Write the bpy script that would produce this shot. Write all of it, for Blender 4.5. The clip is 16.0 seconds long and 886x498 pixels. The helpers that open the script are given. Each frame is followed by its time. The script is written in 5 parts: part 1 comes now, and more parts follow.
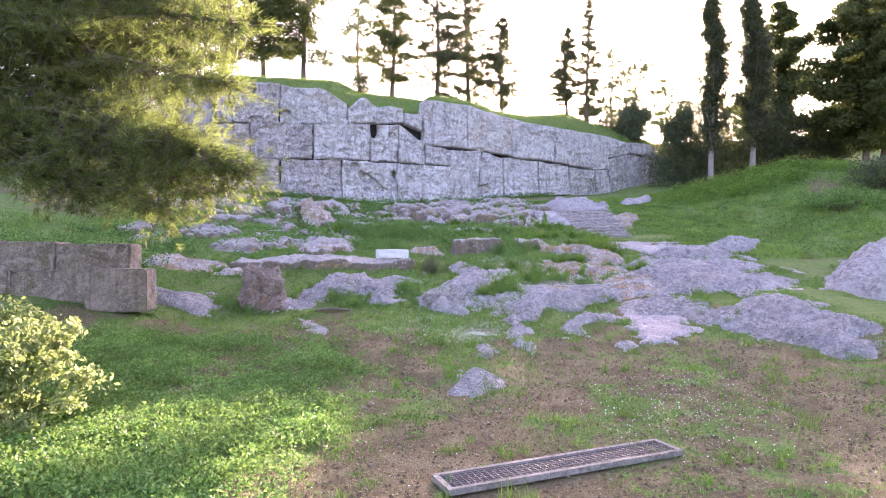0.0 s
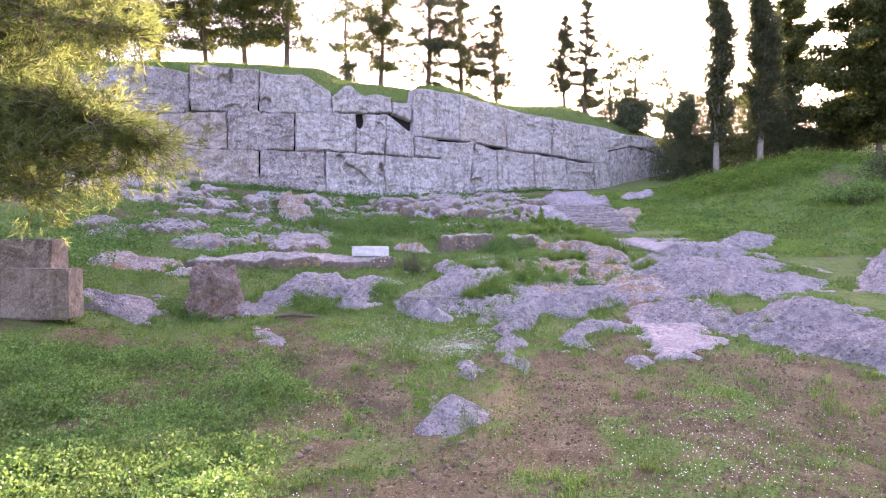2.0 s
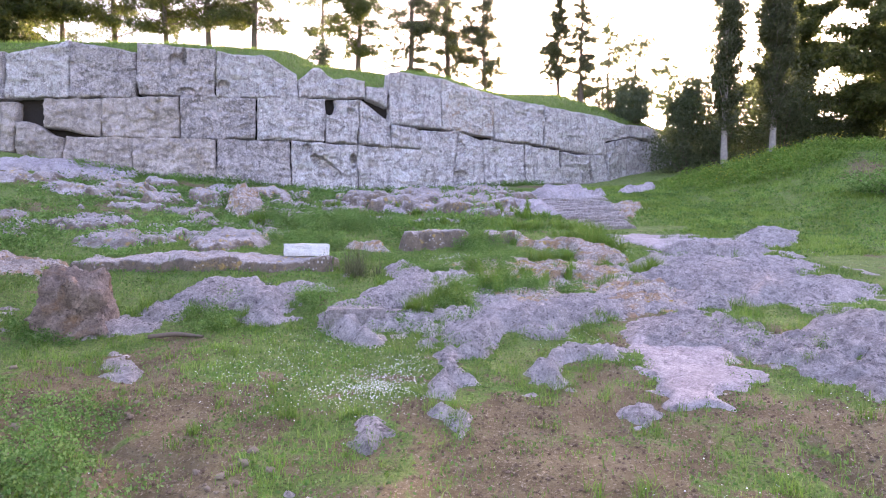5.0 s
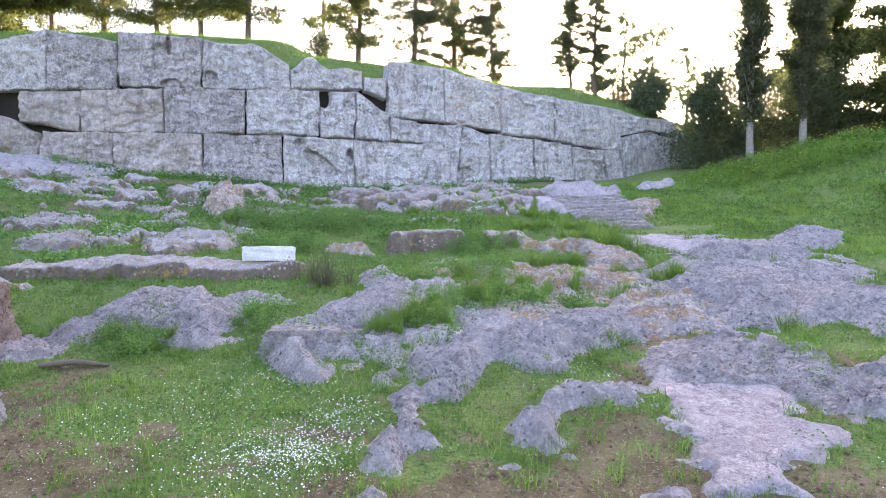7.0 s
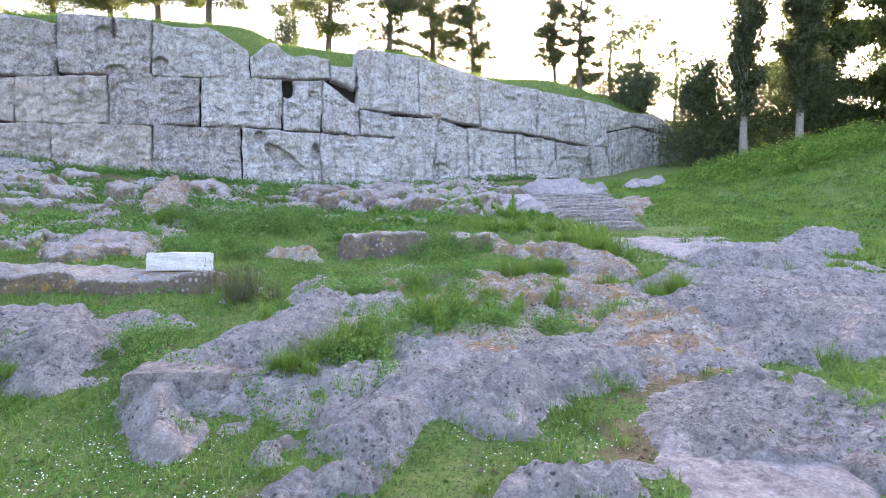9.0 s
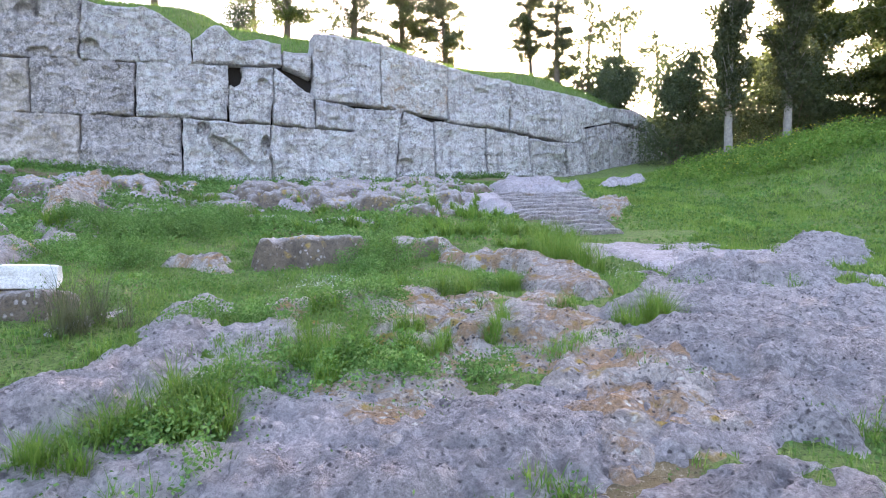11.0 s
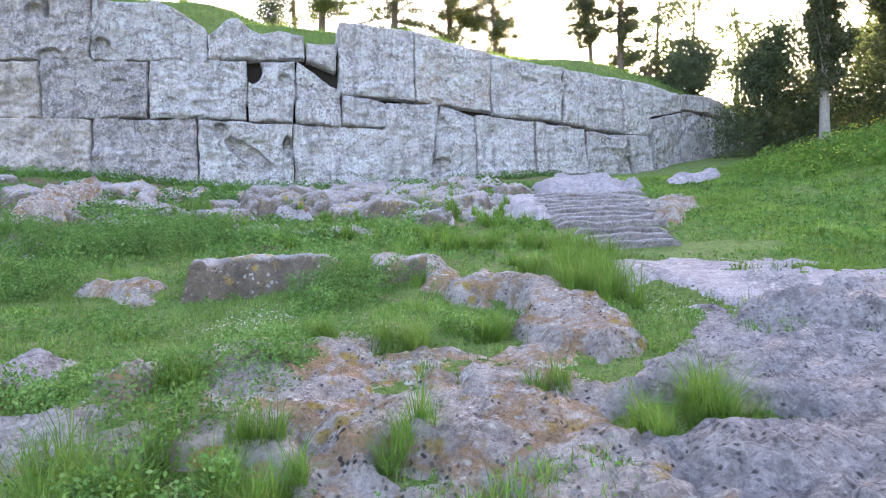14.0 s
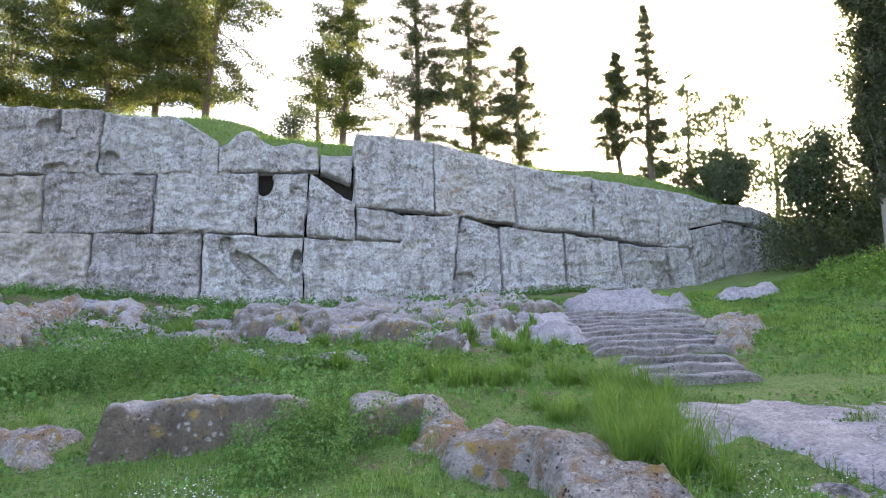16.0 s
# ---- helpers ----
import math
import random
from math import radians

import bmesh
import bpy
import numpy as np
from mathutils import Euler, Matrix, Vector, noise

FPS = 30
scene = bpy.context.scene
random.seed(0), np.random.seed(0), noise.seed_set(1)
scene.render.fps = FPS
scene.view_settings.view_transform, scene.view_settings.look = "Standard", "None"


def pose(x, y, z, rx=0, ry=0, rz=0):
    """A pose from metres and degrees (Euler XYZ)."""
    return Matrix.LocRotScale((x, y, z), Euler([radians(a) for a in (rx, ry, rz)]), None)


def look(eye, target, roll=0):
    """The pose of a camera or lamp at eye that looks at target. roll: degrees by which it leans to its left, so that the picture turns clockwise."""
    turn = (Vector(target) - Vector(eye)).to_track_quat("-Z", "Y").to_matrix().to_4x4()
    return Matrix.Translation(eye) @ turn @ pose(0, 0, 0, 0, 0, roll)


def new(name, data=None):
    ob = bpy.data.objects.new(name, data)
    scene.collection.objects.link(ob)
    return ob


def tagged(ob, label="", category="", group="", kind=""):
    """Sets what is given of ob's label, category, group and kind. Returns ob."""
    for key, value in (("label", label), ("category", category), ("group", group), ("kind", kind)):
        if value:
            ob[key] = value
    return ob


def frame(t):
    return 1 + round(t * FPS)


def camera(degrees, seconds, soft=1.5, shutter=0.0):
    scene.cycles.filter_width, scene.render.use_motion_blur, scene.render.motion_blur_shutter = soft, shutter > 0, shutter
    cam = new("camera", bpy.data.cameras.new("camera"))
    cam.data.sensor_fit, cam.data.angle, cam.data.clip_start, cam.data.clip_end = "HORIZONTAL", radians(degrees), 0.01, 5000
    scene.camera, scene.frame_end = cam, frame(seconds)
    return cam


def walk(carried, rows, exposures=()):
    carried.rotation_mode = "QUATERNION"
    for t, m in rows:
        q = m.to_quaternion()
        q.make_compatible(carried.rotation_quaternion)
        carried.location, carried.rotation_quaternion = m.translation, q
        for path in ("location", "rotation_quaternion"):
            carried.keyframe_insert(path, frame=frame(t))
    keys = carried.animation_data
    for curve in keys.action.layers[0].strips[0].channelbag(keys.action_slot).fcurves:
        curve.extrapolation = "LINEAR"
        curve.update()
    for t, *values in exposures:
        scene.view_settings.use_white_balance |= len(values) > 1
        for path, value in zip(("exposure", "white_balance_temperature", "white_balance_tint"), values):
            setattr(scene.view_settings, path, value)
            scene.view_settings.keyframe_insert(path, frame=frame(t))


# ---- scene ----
cam = camera(70.5, 16.0, soft=1.1)
PATH = [
    (0, (0.071, 0.095, 1.538), (0.063, 2.095, 1.543), 0.0),
    (0.5, (0.101, 0.532, 1.536), (0.103, 2.532, 1.54), 0.1),
    (1, (0.156, 0.972, 1.52), (0.156, 2.972, 1.522), 0.0),
    (1.5, (0.241, 1.472, 1.541), (0.239, 3.472, 1.539), 0.0),
    (2, (0.374, 1.954, 1.513), (0.377, 3.954, 1.511), -0.0),
    (2.5, (0.521, 2.465, 1.489), (0.528, 4.465, 1.487), -0.1),
    (3, (0.658, 2.991, 1.49), (0.669, 4.991, 1.488), -0.1),
    (3.5, (0.861, 3.474, 1.453), (0.878, 5.474, 1.451), -0.1),
    (4, (1.052, 3.983, 1.432), (1.064, 5.983, 1.433), -0.1),
    (6.5, (1.691, 6.363, 1.489), (1.663, 8.363, 1.49), -0.2),
    (7, (1.842, 6.85, 1.503), (1.796, 8.849, 1.505), -0.2),
    (7.5, (1.96, 7.324, 1.526), (1.906, 9.324, 1.528), -0.2),
    (8, (2.093, 7.815, 1.524), (2.04, 9.815, 1.526), -0.2),
    (8.5, (2.2, 8.306, 1.541), (2.154, 10.306, 1.541), -0.2),
    (9, (2.292, 8.784, 1.597), (2.29, 10.784, 1.599), -0.2),
    (11.5, (3.251, 11.228, 1.754), (3.305, 13.227, 1.754), -0.1),
    (12, (3.461, 11.697, 1.779), (3.516, 13.697, 1.78), -0.2),
    (12.5, (3.689, 12.144, 1.832), (3.72, 14.143, 1.83), -0.3),
    (13, (3.883, 12.523, 1.872), (3.841, 14.523, 1.873), -0.3),
    (13.5, (4.041, 12.888, 1.946), (3.932, 14.885, 1.948), -0.4),
    (14, (4.202, 13.308, 1.995), (4.018, 15.299, 2.0), -0.5),
    (14.5, (4.239, 13.731, 1.999), (4.001, 15.717, 2.012), -0.5),
    (15, (4.228, 14.242, 2.075), (3.967, 16.224, 2.142), -0.5),
    (15.5, (4.304, 14.77, 2.148), (4.036, 16.735, 2.407), -0.5),
    (16, (4.316, 15.231, 2.209), (4.042, 17.177, 2.583), -0.4),
]
walk(cam, [(t, look(eye, target, roll)) for t, eye, target, roll in PATH],
     exposures=[(0, 2.83, 6600, 40), (2, 2.80, 6850, 49), (4, 2.84, 6850, 47), (7, 2.93, 6700, 28), (12, 3.02, 6700, 24), (14.5, 3.12, 6750, 24), (15.2, 3.04, 6800, 23), (16, 2.70, 6850, 22)])

# ---- sky and sun ----
SUN_UP, SUN_AZ = 16.8, 15.4      # degrees above the horizon, and from +y towards +x
world = bpy.data.worlds.new("sky")
scene.world = world
world.use_nodes = True
wn = world.node_tree.nodes
sky = wn.new("ShaderNodeTexSky")
sky.sky_type = 'NISHITA'
sky.sun_disc = False
sky.sun_elevation = radians(SUN_UP)
sky.sun_rotation = radians(SUN_AZ)
sky.dust_density = 3.5
world.node_tree.links.new(sky.outputs[0], wn["Background"].inputs[0])
wn["Background"].inputs[1].default_value = 0.15
sun = new("sun", bpy.data.lights.new("sun", 'SUN'))
sun.data.energy = 5.0
sun.data.angle = radians(0.6)
sun.data.color = (1.0, 0.86, 0.66)
_s = Vector((math.sin(radians(SUN_AZ)) * math.cos(radians(SUN_UP)), math.cos(radians(SUN_AZ)) * math.cos(radians(SUN_UP)), math.sin(radians(SUN_UP))))
sun.matrix_world = look(_s * 80, (0, 0, 0))


# ---- materials ----
def material(name, rough=0.9):
    m = bpy.data.materials.new(name)
    m.use_nodes = True
    nt = m.node_tree
    b = nt.nodes["Principled BSDF"]
    b.inputs["Roughness"].default_value = rough
    b.inputs["Specular IOR Level"].default_value = 0.25
    return m, nt, b


def nz(nt, scale, detail=6, rough=0.6, coord=None, dist=0.0, stretch=None):
    """A noise in metres of the object or world."""
    n = nt.nodes.new("ShaderNodeTexNoise")
    n.inputs["Scale"].default_value = scale
    n.inputs["Detail"].default_value = detail
    n.inputs["Roughness"].default_value = rough
    n.inputs["Distortion"].default_value = dist
    if coord is None:
        coord = nt.nodes.new("ShaderNodeNewGeometry").outputs["Position"]
    if stretch:
        mp = nt.nodes.new("ShaderNodeMapping")
        mp.inputs["Scale"].default_value = stretch
        nt.links.new(coord, mp.inputs[0])
        coord = mp.outputs[0]
    nt.links.new(coord, n.inputs["Vector"])
    return n.outputs["Fac"]


def ramp(nt, fac, stops):
    r = nt.nodes.new("ShaderNodeValToRGB")
    while len(r.color_ramp.elements) < len(stops):
        r.color_ramp.elements.new(0.5)
    for e, (p, c) in zip(r.color_ramp.elements, stops):
        e.position = p
        e.color = (*c, 1) if len(c) == 3 else c
    nt.links.new(fac, r.inputs[0])
    return r.outputs[0]


def g(v):
    return (v, v, v)


def mix(nt, fac, a, b, mode='MIX'):
    m = nt.nodes.new("ShaderNodeMix")
    m.data_type = 'RGBA'
    m.blend_type = mode
    for sock, v in ((m.inputs["Factor"], fac), (m.inputs["A"], a), (m.inputs["B"], b)):
        if isinstance(v, (int, float)):
            sock.default_value = v
        elif isinstance(v, tuple):
            sock.default_value = (*v, 1)
        else:
            nt.links.new(v, sock)
    return m.outputs["Result"]


def bump(nt, bsdf, pairs):
    """Relief from (height, strength, distance) layers."""
    prev = None
    for h, s, d in pairs:
        b = nt.nodes.new("ShaderNodeBump")
        b.inputs["Strength"].default_value = s
        b.inputs["Distance"].default_value = d
        nt.links.new(h, b.inputs["Height"])
        if prev:
            nt.links.new(prev, b.inputs["Normal"])
        prev = b.outputs[0]
    nt.links.new(prev, bsdf.inputs["Normal"])


def stone_material(name, pale, mid, dark, stain=None, stain_at=(0.55, 0.68), speck=0.5, relief=0.05, fine=30.0, patches=1.0, gloss=0.92, grain=1.0, pit=1.0):
    """Weathered limestone: pale crust, broad grey patches, dark pits, streaks and lichen."""
    m, nt, b = material(name, gloss)
    def blend(a, k, b_):
        n = nt.nodes.new("ShaderNodeMath")
        n.operation = 'MULTIPLY_ADD'
        n.inputs[1].default_value = k
        nt.links.new(a, n.inputs[0])
        nt.links.new(b_, n.inputs[2])
        return n.outputs[0]
    big, zone = nz(nt, 0.6, 5, 0.6, dist=1.0), nz(nt, 1.4, 5, 0.6, dist=0.8)
    med, fin = nz(nt, 4.2 * patches, 9, 0.7, dist=0.5), nz(nt, fine, 6, 0.7)
    half = tuple(.5 * q + .5 * r for q, r in zip(pale, mid))
    low = tuple(.75 * q + .25 * r for q, r in zip(dark, mid))
    col = ramp(nt, blend(big, 0.6, med), [(0.64, mid), (0.76, half), (0.88, pale)])
    col = mix(nt, ramp(nt, nz(nt, 1.0, 8, 0.7, dist=0.4, stretch=(3.2, 3.2, 0.7)), [(0.34, g(0.6)), (0.46, g(0))]), col, low)
    col = mix(nt, ramp(nt, nz(nt, 0.95, 7, 0.66, dist=1.6), [(0.38, g(0.75)), (0.52, g(0))]), col, tuple(v * .72 for v in mid))
    pits = ramp(nt, blend(zone, 0.55, nz(nt, 15.0 * grain, 9, 0.72, dist=0.5)), [(0.70, g(pit)), (0.75, g(0))])
    col = mix(nt, pits, col, low)
    col = mix(nt, ramp(nt, nz(nt, 7.0 * grain, 8, 0.7, dist=0.9), [(0.34, g(pit)), (0.40, g(0))]), col, dark)
    if stain:
        st = ramp(nt, nz(nt, 1.7, 8, 0.72, dist=0.8), [(stain_at[0], g(0)), (stain_at[1], g(0.75))])
        col = mix(nt, st, col, stain)
    pale_spots = ramp(nt, nz(nt, 12.0 * grain, 8, 0.72, dist=.5), [(0.55, g(0)), (0.61, g(speck))])
    col = mix(nt, pale_spots, col, tuple(min(0.85, c * 1.35) for c in pale))
    col = mix(nt, 1.0, col, ramp(nt, nz(nt, 48.0, 5, 0.75), [(0.32, g(0.62)), (0.5, g(0.95)), (0.7, g(1.15))]), 'MULTIPLY')
    ob = nt.nodes.new("ShaderNodeObjectInfo")
    tint = ramp(nt, ob.outputs["Random"], [(0, g(0.84)), (1, g(1.0))])
    col = mix(nt, 1.0, col, tint, 'MULTIPLY')
    nt.links.new(col, b.inputs["Base Color"])
    bump(nt, b, [(med, 0.7, relief), (pits, 0.7, -relief * 0.3), (fin, 0.8, relief * 0.3)])
    return m


def voro(nt, scale, coord, feature='F1'):
    v = nt.nodes.new("ShaderNodeTexVoronoi")
    v.feature = feature
    v.inputs["Scale"].default_value = scale
    nt.links.new(coord, v.inputs["Vector"])
    return v


def warped(nt, scale, amount):
    """World position shaken by a noise, so that spots and cracks lose their even shape."""
    pos = nt.nodes.new("ShaderNodeNewGeometry").outputs["Position"]
    n = nt.nodes.new("ShaderNodeTexNoise")
    n.inputs["Scale"].default_value = scale
    n.inputs["Detail"].default_value = 4
    nt.links.new(pos, n.inputs["Vector"])
    m = nt.nodes.new("ShaderNodeVectorMath")
    m.operation = 'MULTIPLY_ADD'
    m.inputs[1].default_value = (amount, amount, amount)
    nt.links.new(n.outputs["Color"], m.inputs[0])
    nt.links.new(pos, m.inputs[2])
    return m.outputs[0]


def times(nt, a, b):
    m = nt.nodes.new("ShaderNodeMath")
    m.operation = 'MULTIPLY'
    nt.links.new(a, m.inputs[0])
    nt.links.new(b, m.inputs[1])
    return m.outputs[0]


def rock_material(name, pale, mid, dark, lichen=None, lichen_at=(.52, .60), yellow=0.0, crust=.5, pits=.8, streak=0.0, side=None, relief=.05, gloss=.9, tones=(.88, 1.06), blotch=.5, scale=1.0, mottle=.4):
    """Weathered limestone seen close: soft broad tones, fine grain, small pits, cracks, pale crust spots and patches of lichen."""
    m, nt, b = material(name, gloss)
    shaken = warped(nt, 9.0, .09)
    med, fin = nz(nt, 3.4 * scale, 10, .68, dist=.4), nz(nt, 38.0, 6, .72)
    col = ramp(nt, nz(nt, .75 * scale, 6, .6, dist=.8), [(.34, mid), (.52, tuple(.5 * p + .5 * q for p, q in zip(pale, mid))), (.68, pale)])
    col = mix(nt, ramp(nt, med, [(.36, g(blotch)), (.50, g(0))]), col, tuple(.45 * p + .55 * q for p, q in zip(mid, dark)))
    col = mix(nt, ramp(nt, med, [(.54, g(0)), (.66, g(blotch))]), col, tuple(min(.82, p * 1.22) for p in pale))
    if streak:
        col = mix(nt, ramp(nt, nz(nt, 1.5, 10, .7, dist=1.2), [(.42, g(.7)), (.47, g(0))]), col, tuple(.55 * p + .45 * q for p, q in zip(mid, dark)))
        col = mix(nt, ramp(nt, nz(nt, 2.3, 10, .74, dist=.9), [(.53, g(0)), (.57, g(.8))]), col, tuple(min(.8, p * 1.2) for p in pale))
    speck = nz(nt, 8.5 * scale, 11, .76, dist=.5)
    zone = ramp(nt, nz(nt, 1.15, 6, .62, dist=.8), [(.42, g(.12)), (.56, g(1))])
    col = mix(nt, times(nt, ramp(nt, speck, [(.43, g(mottle)), (.465, g(0))]), zone), col, tuple(.2 * p + .8 * q for p, q in zip(mid, dark)))
    col = mix(nt, ramp(nt, speck, [(.53, g(0)), (.56, g(mottle))]), col, tuple(min(.8, p * 1.3) for p in pale))
    grit = nz(nt, 24.0, 9, .8, dist=.3)
    col = mix(nt, ramp(nt, grit, [(.40, g(.12 + .3 * mottle)), (.45, g(0))]), col, tuple(.3 * p + .7 * q for p, q in zip(mid, dark)))
    col = mix(nt, ramp(nt, grit, [(.55, g(0)), (.60, g(.1 + .25 * mottle))]), col, tuple(min(.82, p * 1.3) for p in pale))
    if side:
        # Steep faces turn a mottled darker brown; level tops keep the rock's tone.
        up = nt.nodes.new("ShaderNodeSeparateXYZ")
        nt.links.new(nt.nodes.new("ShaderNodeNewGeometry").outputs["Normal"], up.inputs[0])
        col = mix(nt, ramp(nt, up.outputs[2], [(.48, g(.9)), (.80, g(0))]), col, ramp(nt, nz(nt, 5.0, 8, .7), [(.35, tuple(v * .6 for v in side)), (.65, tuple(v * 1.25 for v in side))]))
    if streak:
        col = mix(nt, ramp(nt, nz(nt, 1.0, 9, .7, dist=.5, stretch=(4.2, 4.2, .55)), [(.36, g(streak)), (.50, g(0))]), col, tuple(.3 * p + .7 * q for p, q in zip(mid, dark)))
    if lichen:
        col = mix(nt, ramp(nt, nz(nt, 2.1, 10, .72, dist=.6), [(lichen_at[0], g(0)), (lichen_at[1], g(.85))]), col, ramp(nt, nz(nt, 16.0, 6, .7), [(.35, tuple(v * .72 for v in lichen)), (.65, tuple(min(.8, v * 1.2) for v in lichen))]))
    if yellow:
        v = voro(nt, 5.5, shaken)
        spot_ = times(nt, ramp(nt, v.outputs["Distance"], [(.26, g(1)), (.40, g(0))]), ramp(nt, nz(nt, 1.6, 4, .6), [(.50, g(0)), (.60, g(yellow))]))
        col = mix(nt, spot_, col, (.50, .33, .07))
    # pale crust spots, dark pits and hairline cracks
    v = voro(nt, 11.0, shaken)
    col = mix(nt, times(nt, ramp(nt, v.outputs["Distance"], [(.20, g(1)), (.32, g(0))]), ramp(nt, nz(nt, 2.6, 5, .7), [(.47, g(0)), (.58, g(crust))])), col, tuple(min(.8, p * 1.45) for p in pale))
    hole = voro(nt, 17.0, warped(nt, 14.0, .06))
    pit = times(nt, ramp(nt, hole.outputs["Distance"], [(.15, g(1)), (.30, g(0))]), ramp(nt, nz(nt, 3.1, 6, .7), [(.44, g(0)), (.56, g(pits))]))
    col = mix(nt, pit, col, dark)
    edge = voro(nt, 1.1 * scale, warped(nt, 2.2, .95), 'DISTANCE_TO_EDGE')
    crack = times(nt, ramp(nt, edge.outputs["Distance"], [(.003, g(1)), (.014, g(0))]), ramp(nt, nz(nt, 1.3, 5, .6), [(.50, g(0)), (.60, g(.6))]))
    col = mix(nt, crack, col, dark)
    col = mix(nt, 1.0, col, ramp(nt, fin, [(.30, g(.55)), (.47, g(.92)), (.68, g(1.22))]), 'MULTIPLY')
    info = nt.nodes.new("ShaderNodeObjectInfo")
    col = mix(nt, 1.0, col, ramp(nt, info.outputs["Random"], [(0, g(tones[0])), (1, g(tones[1]))]), 'MULTIPLY')
    nt.links.new(col, b.inputs["Base Color"])
    bump(nt, b, [(med, .8, relief * 1.6), (speck, .8, relief * .7), (grit, .9, relief * .45), (pit, .8, -relief * .35), (crack, .8, -relief * .5), (fin, .9, relief * .35)])
    return m


M_WALL = rock_material("wall_limestone", (.80, .735, .735), (.61, .55, .555), (.055, .052, .056), (.44, .34, .27), (.60, .70), crust=.7, pits=.85, streak=.55, relief=.085, blotch=.6, mottle=.8, scale=1.35)
M_WALL_WARM = rock_material("rust_tinged_wall_limestone", (.76, .70, .68), (.58, .515, .49), (.06, .052, .05), (.46, .32, .23), (.52, .64), crust=.6, pits=.85, streak=.35, relief=.085, blotch=.6, mottle=.8, scale=1.35)
# Smooth tan stone, darkened further for the tree shade on the wall's left.
M_WALL_TAN_DIM = rock_material("dimmed_smooth_tan_limestone", (.43, .38, .355), (.315, .275, .255), (.09, .08, .075), (.34, .26, .20), (.56, .68), crust=.3, pits=.4, streak=.6, relief=.025, blotch=.45, mottle=.4)
# Wall stone darkened in colour to stand in for tree shade at left.
M_WALL_SHADE = rock_material("tree_shaded_wall_limestone", (.57, .52, .52), (.40, .36, .36), (.06, .056, .06), (.38, .29, .23), (.58, .68), crust=.6, pits=.85, streak=.6, relief=.08, blotch=.6, mottle=.8, scale=1.35)
M_ROCK = [
    rock_material("mauve_rock", (.52, .468, .464), (.385, .342, .34), (.07, .06, .062), (.34, .26, .20), (.60, .70), crust=.55, pits=.85, relief=.075, blotch=.5, mottle=.6),
    rock_material("orange_lichen_rock", (.62, .545, .50), (.48, .40, .365), (.07, .055, .05), (.48, .29, .15), (.50, .58), yellow=.9, crust=.85, pits=.95, relief=.09, blotch=.5, mottle=.65),
    rock_material("pale_slab_rock", (.48, .43, .44), (.36, .315, .325), (.12, .105, .105), (.40, .33, .28), (.62, .74), crust=.35, pits=.6, relief=.04, gloss=.8, blotch=.45, mottle=.5),
    rock_material("brown_fronted_lichen_ledge", (.50, .45, .435), (.36, .315, .30), (.07, .055, .05), (.34, .24, .12), (.56, .66), yellow=.7, crust=.6, pits=.7, side=(.185, .14, .10), relief=.05, blotch=.45),
]
M_OLDBLOCK = rock_material("brown_weathered_block", (.37, .305, .265), (.25, .20, .17), (.06, .05, .042), (.17, .17, .085), (.52, .64), crust=.5, pits=.7, streak=.5, relief=.03, blotch=.5)
M_REDROCK = rock_material("reddish_boulder", (.45, .355, .315), (.30, .22, .19), (.07, .05, .045), (.36, .22, .14), (.52, .64), crust=.5, pits=.7, relief=.07, blotch=.5)
M_MARBLE = stone_material("white_marble", (0.82, 0.82, 0.82), (0.76, 0.76, 0.75), (0.62, 0.60, 0.57), None, speck=0.2, relief=0.008, pit=0.5)
M_CONCRETE = stone_material("grey_concrete_rim", (0.32, 0.29, 0.27), (0.25, 0.225, 0.20), (0.16, 0.14, 0.12), None, relief=0.006)


def ground_material():
    m, nt, b = material("earth_and_turf", 0.95)
    at = nt.nodes.new("ShaderNodeAttribute")
    at.attribute_name = "soil"
    soil = at.outputs["Fac"]
    earth = ramp(nt, nz(nt, 2.3, 8, 0.7), [(0.3, (0.10, 0.072, 0.035)), (0.5, (0.155, 0.117, 0.06)), (0.7, (0.22, 0.178, 0.10))])
    grit = ramp(nt, nz(nt, 34.0, 6, 0.7), [(0.57, g(0)), (0.63, g(0.85))])
    earth = mix(nt, grit, earth, (0.36, 0.305, 0.23))
    earth = mix(nt, ramp(nt, nz(nt, 26.0, 6, 0.7), [(0.36, g(0.8)), (0.43, g(0))]), earth, (0.05, 0.035, 0.022))
    turf = ramp(nt, nz(nt, 5.0, 8, 0.7), [(0.3, (0.075, 0.13, 0.03)), (0.5, (0.14, 0.215, 0.05)), (0.7, (0.20, 0.21, 0.085))])
    turf = mix(nt, ramp(nt, nz(nt, 30.0, 6, 0.75), [(0.38, g(0.85)), (0.50, g(0))]), turf, (0.03, 0.04, 0.012))
    turf = mix(nt, ramp(nt, nz(nt, 24.0, 6, 0.75), [(0.56, g(0)), (0.64, g(0.7))]), turf, (0.20, 0.24, 0.07))
    br = nz(nt, 9.0, 8, 0.75)
    add = nt.nodes.new("ShaderNodeMath")
    add.operation = 'ADD'
    nt.links.new(soil, add.inputs[0])
    nt.links.new(br, add.inputs[1])
    k = ramp(nt, add.outputs[0], [(0.80, g(0)), (1.0, g(1))])
    nt.links.new(mix(nt, k, turf, earth), b.inputs["Base Color"])
    bump(nt, b, [(br, 0.7, 0.04), (nz(nt, 34.0, 5, 0.7), 0.9, 0.025)])
    return m


M_GROUND = ground_material()


